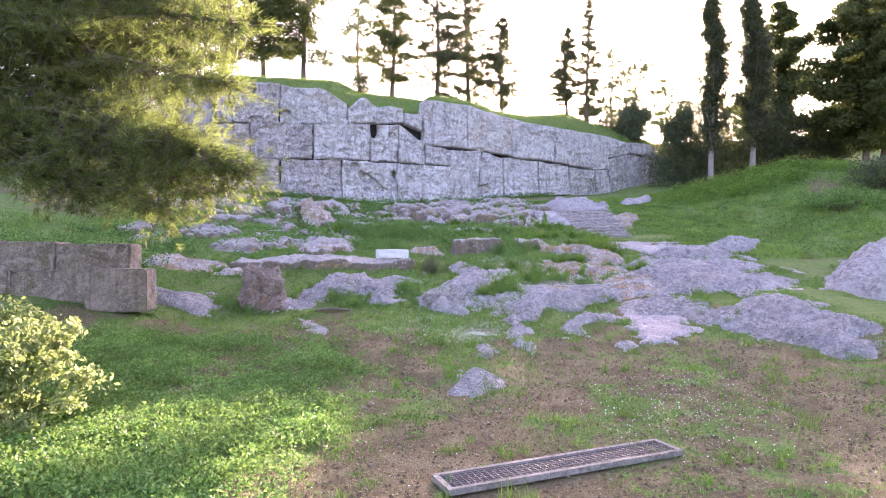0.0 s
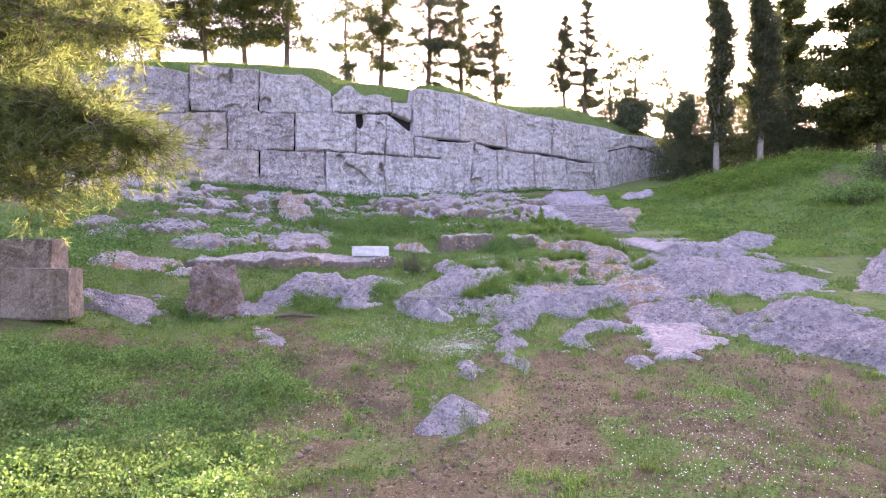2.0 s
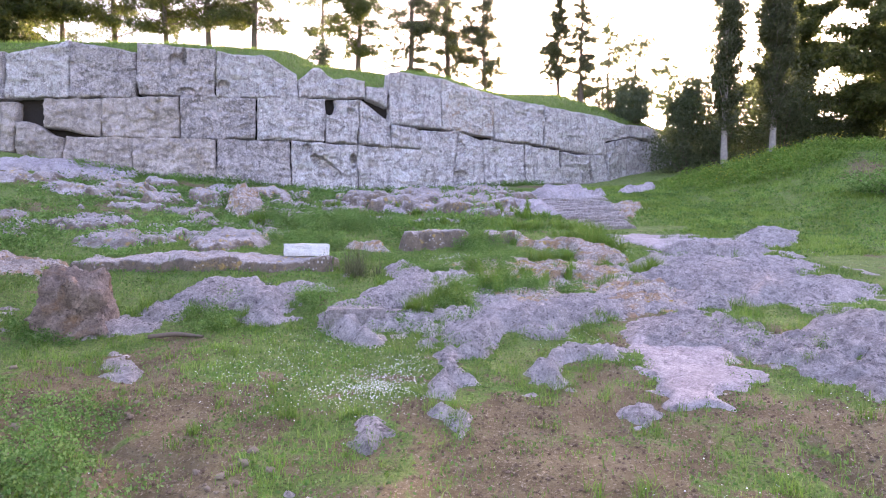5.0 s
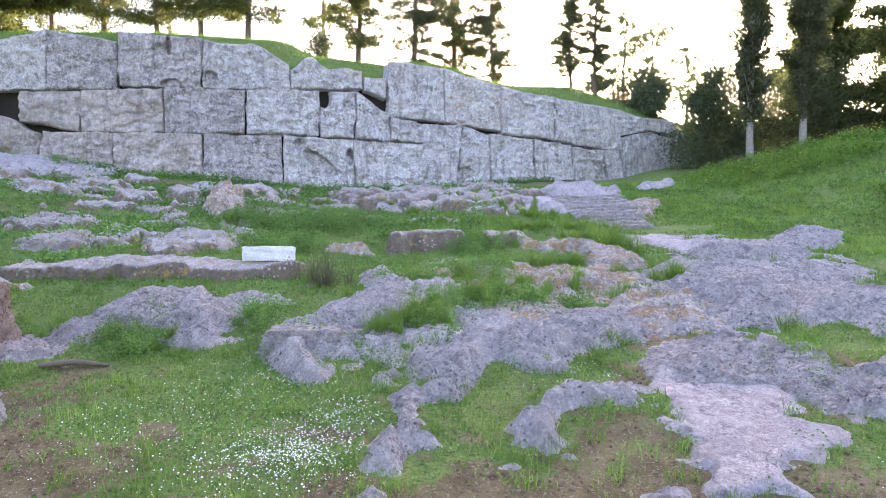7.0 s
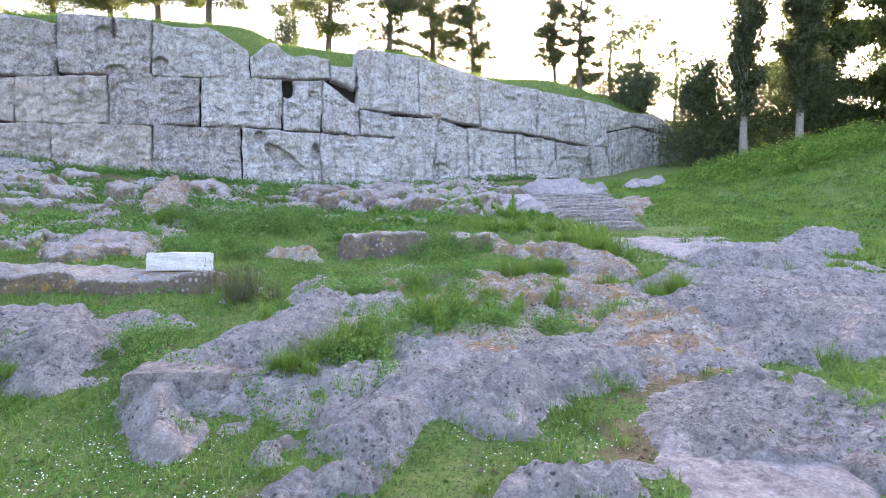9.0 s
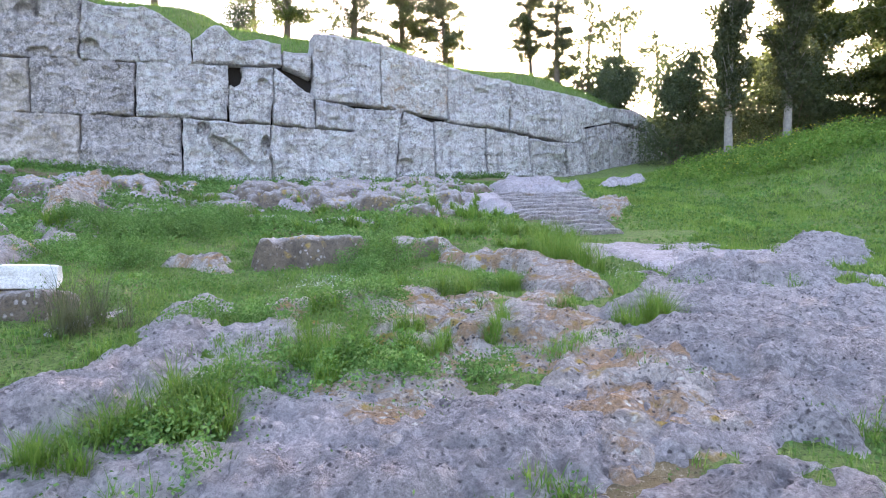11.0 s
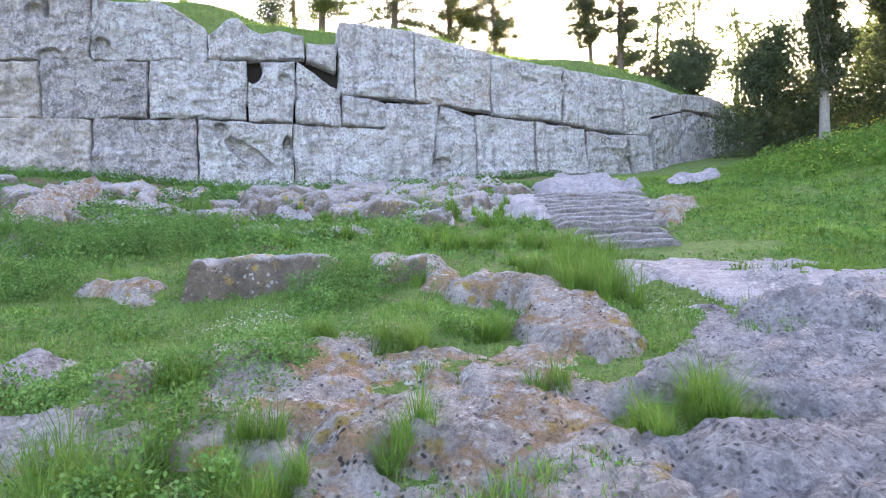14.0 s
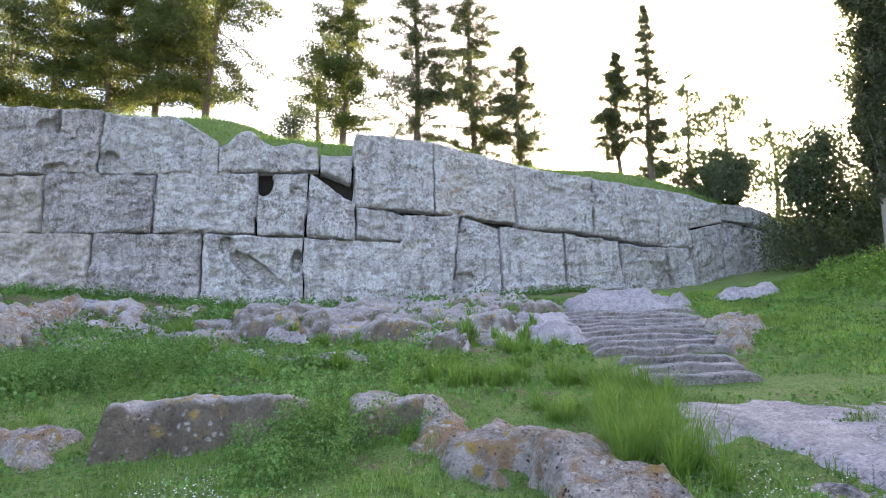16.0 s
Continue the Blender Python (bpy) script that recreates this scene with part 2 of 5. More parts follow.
def leaf_material(name, a, b_, c, translucent=0.35, rough=0.6):
    """Foliage: every blade or leaf has its own tone; light shines through."""
    m, nt, b = material(name, rough)
    geo = nt.nodes.new("ShaderNodeNewGeometry")
    col = ramp(nt, geo.outputs["Random Per Island"], [(0.0, a), (0.5, b_), (1.0, c)])
    patch = ramp(nt, nz(nt, 0.8, 4), [(0.35, g(0.7)), (0.65, g(1.1))])
    col = mix(nt, 1.0, col, patch, 'MULTIPLY')
    nt.links.new(col, b.inputs["Base Color"])
    tr = nt.nodes.new("ShaderNodeBsdfTranslucent")
    nt.links.new(mix(nt, 0.35, col, (0.22, 0.30, 0.05)), tr.inputs["Color"])
    mx = nt.nodes.new("ShaderNodeMixShader")
    mx.inputs[0].default_value = translucent
    nt.links.new(b.outputs[0], mx.inputs[1])
    nt.links.new(tr.outputs[0], mx.inputs[2])
    nt.links.new(mx.outputs[0], nt.nodes["Material Output"].inputs["Surface"])
    return m


M_GRASS = leaf_material("short_grass", (0.095, 0.22, 0.04), (0.165, 0.32, 0.06), (0.29, 0.38, 0.12), 0.42)
# Light yellow-green bank grass, colour raised further to make up for missing daylight.
M_GRASS_BRIGHT = leaf_material("brightened_bank_grass", (.14, .27, .05), (.22, .38, .07), (.35, .45, .13), .45)
M_TALL = leaf_material("tall_grass", (0.08, 0.20, 0.03), (0.15, 0.30, 0.045), (0.25, 0.36, 0.08), .42)
M_WEED = leaf_material("broad_weed_leaves", (0.05, 0.14, 0.03), (0.125, 0.29, 0.065), (0.26, 0.40, 0.14), 0.42)
M_HERB = leaf_material("small_herb_leaves", (0.065, 0.17, 0.035), (0.11, 0.25, 0.05), (0.19, 0.30, 0.085), 0.3)
M_DRY = leaf_material("dry_reedy_stems", (0.10, 0.11, 0.06), (0.13, 0.15, 0.08), (0.19, 0.18, 0.11), 0.2)
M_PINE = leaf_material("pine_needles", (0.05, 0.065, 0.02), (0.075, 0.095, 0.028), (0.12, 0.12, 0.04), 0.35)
# Lit twin of the pine needles: sunlight on the boughs put into colour.
M_PINE_LIT = leaf_material("sunlit_pine_needles", (0.11, 0.15, 0.05), (0.17, 0.225, 0.07), (0.29, 0.32, 0.13), 0.6)
M_CYPRESS = leaf_material("cypress_scales", (0.05, 0.06, 0.034), (0.075, 0.085, 0.048), (0.10, 0.105, 0.06), 0.28)
M_SHRUB = leaf_material("shrub_leaves", (0.07, 0.09, 0.055), (0.10, 0.125, 0.075), (0.13, 0.155, 0.095), 0.35)
# Bush leaves paled in colour to add to the strong sun on them.
M_BUSHLIT = leaf_material("sunlit_bush_leaves", (0.18, 0.26, 0.08), (0.30, 0.37, 0.15), (0.48, 0.52, 0.30), 0.65)


def plain(name, c, rough, metal=0.0, var=0.25, scale=20.0):
    m, nt, b = material(name, rough)
    f = nz(nt, scale, 6, 0.7)
    nt.links.new(ramp(nt, f, [(0.3, tuple(v * (1 - var) for v in c)), (0.7, tuple(v * (1 + var) for v in c))]), b.inputs["Base Color"])
    b.inputs["Metallic"].default_value = metal
    bump(nt, b, [(f, 0.4, 0.01)])
    return m


M_BARK = plain("grey_brown_bark", (0.16, 0.125, 0.10), 0.95, scale=9)
M_BARKPALE = plain("pale_cypress_bark", (0.26, 0.235, 0.21), 0.95, scale=9)
M_IRON = plain("galvanised_grating", (0.12, 0.115, 0.125), 0.55, 0.3)
M_PETAL = plain("white_daisy", (0.70, 0.70, 0.68), 0.7, var=0.05)
M_YELLOW = plain("yellow_blossom", (0.55, 0.48, 0.05), 0.7, var=0.1)
# Near-black colour in place of deep shade in wall gaps and drain.
M_DARK = plain("dark_gap_shade", (0.03, 0.025, 0.022), 0.95)
def pebble_material():
    """Broken limestone bits, each in its own tan, grey or rust tone."""
    m, nt, b = material("rubble_stone", .9)
    pick = nt.nodes.new("ShaderNodeNewGeometry").outputs["Random Per Island"]
    tone = ramp(nt, pick, [(0, (.12, .088, .06)), (.5, (.18, .135, .095)), (1, (.25, .20, .15))])
    info = nt.nodes.new("ShaderNodeObjectInfo").outputs["Random"]
    tone = mix(nt, 1.0, tone, ramp(nt, info, [(0, (.8, .7, .62)), (.5, g(.95)), (1, g(1.15))]), 'MULTIPLY')
    nt.links.new(mix(nt, 1.0, tone, ramp(nt, nz(nt, 60.0, 5, .7), [(.35, g(.7)), (.65, g(1.15))]), 'MULTIPLY'), b.inputs["Base Color"])
    bump(nt, b, [(nz(nt, 45.0, 5, .7), .7, .008)])
    return m


M_PEBBLE = pebble_material()


# ---- mesh helpers ----
def mesh_of(name, verts, faces, mats, smooth=True, index=None):
    me = bpy.data.meshes.new(name)
    me.from_pydata([tuple(map(float, v)) for v in verts], [], [tuple(map(int, f)) for f in faces])
    for mt in (mats if isinstance(mats, (list, tuple)) else [mats]):
        me.materials.append(mt)
    me.polygons.foreach_set("use_smooth", [smooth] * len(me.polygons))
    if index is not None:
        me.polygons.foreach_set("material_index", index)
    me.update()
    return me


def fast_mesh(name, verts, faces, mat, smooth=False):
    """A mesh from arrays of points and of equal-sized faces."""
    verts, faces = np.asarray(verts, np.float32), np.asarray(faces, np.int32)
    me = bpy.data.meshes.new(name)
    k = faces.shape[1]
    me.vertices.add(len(verts))
    me.vertices.foreach_set("co", verts.ravel())
    me.loops.add(faces.size)
    me.loops.foreach_set("vertex_index", faces.ravel())
    me.polygons.add(len(faces))
    me.polygons.foreach_set("loop_start", np.arange(0, faces.size, k, dtype=np.int32))
    me.polygons.foreach_set("loop_total", np.full(len(faces), k, np.int32))
    me.polygons.foreach_set("use_smooth", np.full(len(faces), smooth))
    me.materials.append(mat)
    me.update(calc_edges=True)
    return me


def part(name, me, parent, label=""):
    ob = new(name, me)
    ob.parent = parent
    return tagged(ob, label)


def holder(name, at=(0, 0, 0)):
    ob = new(name)
    ob.location = at
    return ob


def fbm(x, y, z=0.0, octaves=4):
    return noise.fractal(Vector((x, y, z)), 0.9, 2.1, octaves, noise_basis='PERLIN_ORIGINAL')


def hash01(i, j, s):
    """A repeatable random number for each lattice point."""
    h = (i.astype(np.int64) * 374761393 + j.astype(np.int64) * 668265263 + int(s * 1013) * 69069) & 0x7FFFFFFF
    h = ((h ^ (h >> 13)) * 1274126177) & 0x7FFFFFFF
    h = ((h ^ (h >> 15)) * 2246822519) & 0x7FFFFFFF
    return ((h ^ (h >> 14)) & 0xFFFFF) / float(0xFFFFF)


def smooth_noise(x, y, s):
    """Soft noise from -1 to 1, about one metre across."""
    i, j = np.floor(x), np.floor(y)
    u, v = x - i, y - j
    u, v = u * u * u * (u * (u * 6 - 15) + 10), v * v * v * (v * (v * 6 - 15) + 10)
    a, b, c, d = hash01(i, j, s), hash01(i + 1, j, s), hash01(i, j + 1, s), hash01(i + 1, j + 1, s)
    return 2 * ((a * (1 - u) + b * u) * (1 - v) + (c * (1 - u) + d * u) * v) - 1


def rolling(x, y, s, octaves=4, gain=0.5):
    t, amp = 0, 1.0
    for k in range(octaves):
        t = t + amp * smooth_noise(x * 1.03 + k * 7.7 + y * .11, y * 1.03 - k * 3.1 - x * .11, s + k)
        x, y, amp = x * 2.07, y * 2.07, amp * gain
    return t


def cells(x, y, s):
    """Distance to the nearest and the next of scattered points, about one metre apart."""
    i, j = np.floor(x), np.floor(y)
    f1, f2 = np.full(x.shape, 9.0), np.full(x.shape, 9.0)
    for a in (-1, 0, 1):
        for b in (-1, 0, 1):
            d = np.hypot(i + a + hash01(i + a, j + b, s) - x, j + b + hash01(i + a, j + b, s + 50) - y)
            f2 = np.minimum(f2, np.maximum(f1, d))
            f1 = np.minimum(f1, d)
    return f1, f2


def lattice(nx, ny, base=0):
    """Quads of an nx by ny lattice of points, y running fastest."""
    i, j = np.meshgrid(np.arange(nx - 1), np.arange(ny - 1), indexing='ij')
    a = (i * ny + j).ravel() + base
    return np.stack([a, a + ny, a + ny + 1, a + 1], 1)


# ---- the lie of the land ----
WALL = (0.0092961, 0.425005, 34.169)      # the wall's gentle curve in plan


def wall_y(x):
    return (WALL[0] * x + WALL[1]) * x + WALL[2]


ST_X = [-24, -14, -8, -4, 0, 4, 8, 12, 18]
ST_Y = [-4, 4, 8, 11, 14, 17, 20, 24]
SLOPE = np.array([
    [-.2, .3, .75, 1.2, 1.7, 2.45, 3.3, 4.55],
    [-.35, -.2, .2, .8, 1.2, 1.6, 2.2, 3.3],
    [-.3, -.28, -.1, .55, .9, 1.18, 1.72, 2.42],
    [-.37, -.35, -.26, -.11, .11, 1.1, 1.7, 2.33],
    [-.44, -.42, -.33, .0, .3, 1.0, 1.2, 2.06],
    [-.42, -.38, -.26, -.09, .38, .95, 1.36, 2.24],
    [-.33, -.26, -.09, .18, .54, .84, 1.39, 2.3],
    [-.27, -.15, .11, .41, .73, 1.03, 1.43, 2.33],
    [-.16, .12, .42, .73, 1.11, 1.61, 2.28, 3.45]])
FOOT_X, FOOT_Z = [-26, -16.6, -14, -11.4, -8.2, -5.2, -3.3, .5, 3.5, 5.5, 7.5, 9.7, 12.2, 15, 30], [6.3, 5.5, 5.15, 4.57, 4.4, 4.2, 4.0, 4.25, 4.55, 4.75, 4.9, 5.05, 5.75, 6.4, 8]
TOP_X, TOP_Z = [-30, -17, -11, -6.3, -5, -1.3, -.9, 1, 4, 9, 14, 18, 30], [9.4, 9.5, 9.7, 9.55, 8.85, 8.75, 9.1, 9.3, 8.8, 8.65, 8.1, 7.6, 8.5]


def bilinear(x, y):
    sx, sy = np.array(ST_X, float), np.array(ST_Y, float)
    x, y = np.clip(x, sx[0], sx[-1]), np.clip(y, sy[0], sy[-1])
    i, j = np.clip(np.searchsorted(sx, x) - 1, 0, len(sx) - 2), np.clip(np.searchsorted(sy, y) - 1, 0, len(sy) - 2)
    u, v = (x - sx[i]) / (sx[i + 1] - sx[i]), (y - sy[j]) / (sy[j + 1] - sy[j])
    return SLOPE[i, j] * (1 - u) * (1 - v) + SLOPE[i + 1, j] * u * (1 - v) + SLOPE[i, j + 1] * (1 - u) * v + SLOPE[i + 1, j + 1] * u * v


def land_raw(x, y):
    wy = wall_y(np.clip(x, -22, 16))
    low = bilinear(x, y)
    foot = np.interp(x, FOOT_X, FOOT_Z)
    u = np.clip((y - 24) / np.maximum(wy - 24, 2), 0, 1)
    z = low * (1 - u) + foot * u
    z = z + 1.15 * np.exp(-(((x - 17.5) / 4.2) ** 2 + ((y - 31) / 4.5) ** 2))
    return z


GULLIES = [[(-2.4, 12.6), (-2.1, 11.5), (-1.75, 10.6), (-.9, 9.5), (-.2, 8.5)], [(4.3, 9.8), (4.15, 7.6), (4.1, 6.6), (4.3, 5.6)]]


def gully(x, y):
    """1 along the bed of the small rain-cut channels, 0 a hand's width off."""
    best = np.full(np.broadcast(x, y).shape, 9.0)
    wx, wy = x + .16 * rolling(x * 1.7, y * 1.7, 33.0, 3), y + .16 * rolling(x * 1.7, y * 1.7, 37.0, 3)
    for line in GULLIES:
        for (ax, ay), (bx, by) in zip(line, line[1:]):
            t = np.clip(((wx - ax) * (bx - ax) + (wy - ay) * (by - ay)) / ((bx - ax) ** 2 + (by - ay) ** 2), 0, 1)
            best = np.minimum(best, np.hypot(wx - ax - t * (bx - ax), wy - ay - t * (by - ay)))
    return np.clip(1.2 - best / .2, 0, 1)


def land(x, y):
    """Height of the ground, in metres; the upper terrace starts behind the wall."""
    x, y = np.asarray(x, float), np.asarray(y, float)
    z = 0
    for dx in (-0.8, 0, 0.8):
        for dy in (-0.7, 0, 0.7):
            z = z + land_raw(x + dx, np.minimum(y + dy, wall_y(np.clip(x, -22, 16)) + 0.3)) / 9
    back = y - wall_y(np.clip(x, -22, 16))
    top = np.interp(x, TOP_X, TOP_Z) + np.interp(x, [-20, -10, -4, -1, 3, 5, 8, 12], [2.1, 2.3, 2.8, 2.7, 2.2, 2.3, 2.9, 2.7]) * (1 - np.exp(-np.maximum(back - 0.6, 0) * 0.3)) - 0.02 * np.maximum(back - 12, 0)
    east = np.clip((x - 14.2) / 2.5, 0, 1)
    step = np.clip((back - 0.55) / 0.25, 0, 1) * (1 - east) + np.clip((back + 3) / 9, 0, 1) * east
    step = step * step * (3 - 2 * step)
    z = z * (1 - step) + np.maximum(top, z) * step
    pad = 1 - np.clip(2.2 - np.hypot((x - 1.12) / 1.0, (y - 5.66) / .55), 0, 1)
    return z - .03 * (1 - pad) - .08 * gully(x, y) + pad * (0.03 * rolling(x * 1.1, y * 1.1, 21.0, 4) + 0.02 * np.sin(x * 1.7 + np.sin(y * 1.3)) * np.sin(y * 1.9 + 0.6 * np.sin(x * 2.1)) + 0.015 * np.sin(x * 5.1 + y * 3.7) * np.sin(y * 4.3 - x * 1.1))


# bare, trodden earth: centre, radius
BARE = [(-1.6, 11.6, .9), (-2.3, 12.0, 1.0), (-2.1, 12.7, .9), (-1.2, 10.6, .8), (-.5, 9.4, .9), (.1, 6.5, 1.1), (-.5, 5.2, 1.0), (.8, 5.3, 1.5), (4.6, 8.1, 1.0), (4.5, 7.0, .9), (4.3, 5.9, 1.1),
        (-3.1, 10.9, 1.3), (-2.4, 12.3, .9), (-1.6, 10.8, .8), (3.0, 11.4, .8), (2.5, 10.7, .8), (3.5, 11.1, .5), (5.3, 13.2, .7), (3.7, 12.9, .35), (4.0, 14.3, .5),
        (5.6, 9.6, 1.0), (1.2, 7.6, 1.1), (6.4, 7.0, 1.6), (2.4, 9.3, 1.2), (1.6, 3.0, 2.0), (-6.6, 11.2, .7), (-5.3, 11.4, .6), (16.5, 27, 1.2), (19.5, 29.5, 1.3),
        (-0.56, 9.14, 0.8), (-1.98, 10.37, 0.9), (-2.32, 9.22, 0.7), (1.75, 10.33, 1.0), (4.84, 10.21, 0.8), (-3.21, 9.04, 0.9), (4.73, 9.12, 0.9), (4.74, 7.39, 1.0)]


def soil(x, y):
    """0 in grass, 1 on bare earth."""
    x, y = np.asarray(x, float), np.asarray(y, float)
    x, y = x + .45 * rolling(x * .9, y * .9, 3.0, 3), y + .45 * rolling(x * .9, y * .9, 9.0, 3)
    s = np.zeros(np.broadcast(x, y).shape)
    for bx, by, r in BARE:
        s = np.maximum(s, np.clip(1.25 - np.hypot(x - bx, y - by) / r, 0, 1))
    s = np.maximum(s, .44 * np.clip((12.5 - y) / 2, 0, 1) * np.clip((x + 3) / 2, 0, 1))
    s = np.maximum(s, 1.1 * gully(x, y))
    s = np.maximum(s, .6 * np.clip((y - 21.5) / 2, 0, 1) * np.clip((7.5 - x) / 1.5, 0, 1) * np.clip(.35 + 1.1 * rolling(x * .7, y * 1.0, 27.0, 3), 0, 1) * (y < wall_y(x) + .5))
    return np.clip(s + .3 * rolling(x * 2.3, y * 2.3, 5.0, 3) + .2 * rolling(x * 6.1, y * 6.1, 13.0, 2), 0, 1)


def build_ground():
    xs = np.concatenate([-np.geomspace(400, 24, 22), np.arange(-23.5, -9, .5), np.arange(-9, 11, .09), np.arange(11, 26, .5), np.geomspace(26, 400, 22)])
    ys = np.concatenate([-np.geomspace(300, 4, 16), np.arange(-3, 3, .5), np.arange(3, 30, .09), np.arange(30, 50, .3), np.geomspace(50, 900, 26)])
    gx, gy = np.meshgrid(xs, ys, indexing='ij')
    gz = land(gx, gy)
    far = np.clip((np.hypot(gx, gy - 20) - 60) / 200, 0, 1)
    gz = gz * (1 - far) + 6.0 * far * (gy > 40) - 3 * far * (gy <= 40)
    me = fast_mesh("ground", np.stack([gx, gy, gz], -1).reshape(-1, 3), lattice(len(xs), len(ys)), M_GROUND, True)
    at = me.attributes.new("soil", 'FLOAT', 'POINT')
    at.data.foreach_set("value", soil(gx, gy).ravel().astype(np.float32))
    return tagged(new("ground", me), "uneven slope of short grass, trodden brown earth and grit", "ground", kind="structure")


build_ground()


# ---- the great wall ----
def block_mesh(c, seed, hollows=(), bulge=0.035, top=()):
    """One huge ashlar: a rough weathered face with chipped edges, most of a metre deep. c: (x, z) of its low left, low right, top right, top left corner."""
    (x0, z0), (x1, z1), (x2, z2), (x3, z3) = c
    gr = .012 if x0 < 2 else -.006
    x0, x3, x1, x2, z0, z1, z2, z3 = x0 - gr, x3 - gr, x1 + gr, x2 + gr, z0 - gr, z1 - gr, z2 + gr, z3 + gr
    w, h = abs(x1 - x0) * 1.1, abs(z3 - z0)
    nx, nh = max(12, int(w / 0.04)), max(10, int(h / 0.04))
    u, v = np.meshgrid(np.linspace(0, 1, nx + 1), np.linspace(0, 1, nh + 1), indexing='ij')
    x = (x0 * (1 - u) + x1 * u) * (1 - v) + (x3 * (1 - u) + x2 * u) * v
    z = (z0 * (1 - u) + z1 * u) * (1 - v) + (z3 * (1 - u) + z2 * u) * v
    for tu, amount, width in top:
        z = z + v * amount * np.exp(-((u - tu) / width) ** 2)
    e = np.minimum(np.minimum(u, 1 - u) * w, np.minimum(v, 1 - v) * h) + .05 * rolling(x * 3.1, z * 3.1, seed + 31, 4)
    k = np.clip(e / 0.04, 0, 1)
    k = 1 - (1 - k) ** 2
    x, z = x + .035 * rolling(x * 1.6, z * 1.6, seed + 11, 3), z + .03 * rolling(x * 1.7, z * 1.7, seed + 17, 3)
    ridge = 1 - np.abs(rolling(x * 1.3, z * 2.4, seed + 3, 4))
    q1, _ = cells(x * 6, z * 6, seed + 8)
    d = bulge * k + k * (.085 * rolling(x * .9, z * .9, seed, 3) + .08 * (ridge - .7) + .03 * (.55 - np.abs(rolling(x * 3.4, z * 4.0, seed + 23, 4))) + .035 * rolling(x * 4.5, z * 4.5, seed + 5, 4) - .05 * np.clip(.4 - q1, 0, 1)) - .045 * (1 - k)
    for hx, hz, rx, rz, deep, tilt in hollows:
        a, b = x - hx, z - hz
        a, b = a * math.cos(tilt) + b * math.sin(tilt), b * math.cos(tilt) - a * math.sin(tilt)
        q = (a / rx) ** 2 + (b / rz) ** 2 + .05 * rolling(x * 4, z * 4, seed + 40, 2)
        d = d - deep * np.clip((1.12 - q) * 6.0, 0, 1)
    slope = 2 * WALL[0] * x + WALL[1]
    n = 1 / np.hypot(1, slope)
    pts = np.stack([x + slope * n * d, wall_y(x) - n * d, z], -1).reshape(-1, 3)
    ids = np.arange(len(pts)).reshape(nx + 1, nh + 1)
    ring = np.concatenate([ids[:-1, 0], ids[-1, :-1], ids[:0:-1, -1], ids[0, :0:-1]])
    rp = pts[ring]
    s2 = 2 * WALL[0] * rp[:, 0] + WALL[1]
    n2 = 1 / np.hypot(1, s2)
    back = rp + np.stack([-s2 * n2 * .75, n2 * .75, 0 * n2], -1)
    m = len(pts) + np.arange(len(ring))
    sides = np.stack([ring, m, np.roll(m, -1), np.roll(ring, -1)], 1)
    me = fast_mesh("stone_block", np.concatenate([pts, back]), np.concatenate([lattice(nx + 1, nh + 1), sides]), M_WALL, True)
    # Left blocks get the two darkened stones: shade put into their colour.
    if x1 < -8.1 and z3 < 8.1:
        me.materials[0] = M_WALL_TAN_DIM
    elif x1 < -3.8 and (seed * .37) % 1 > .35:
        me.materials[0] = M_WALL_SHADE
    elif x0 > 1.2 and (seed * .61) % 1 > .4:
        me.materials[0] = M_WALL_WARM
    return me


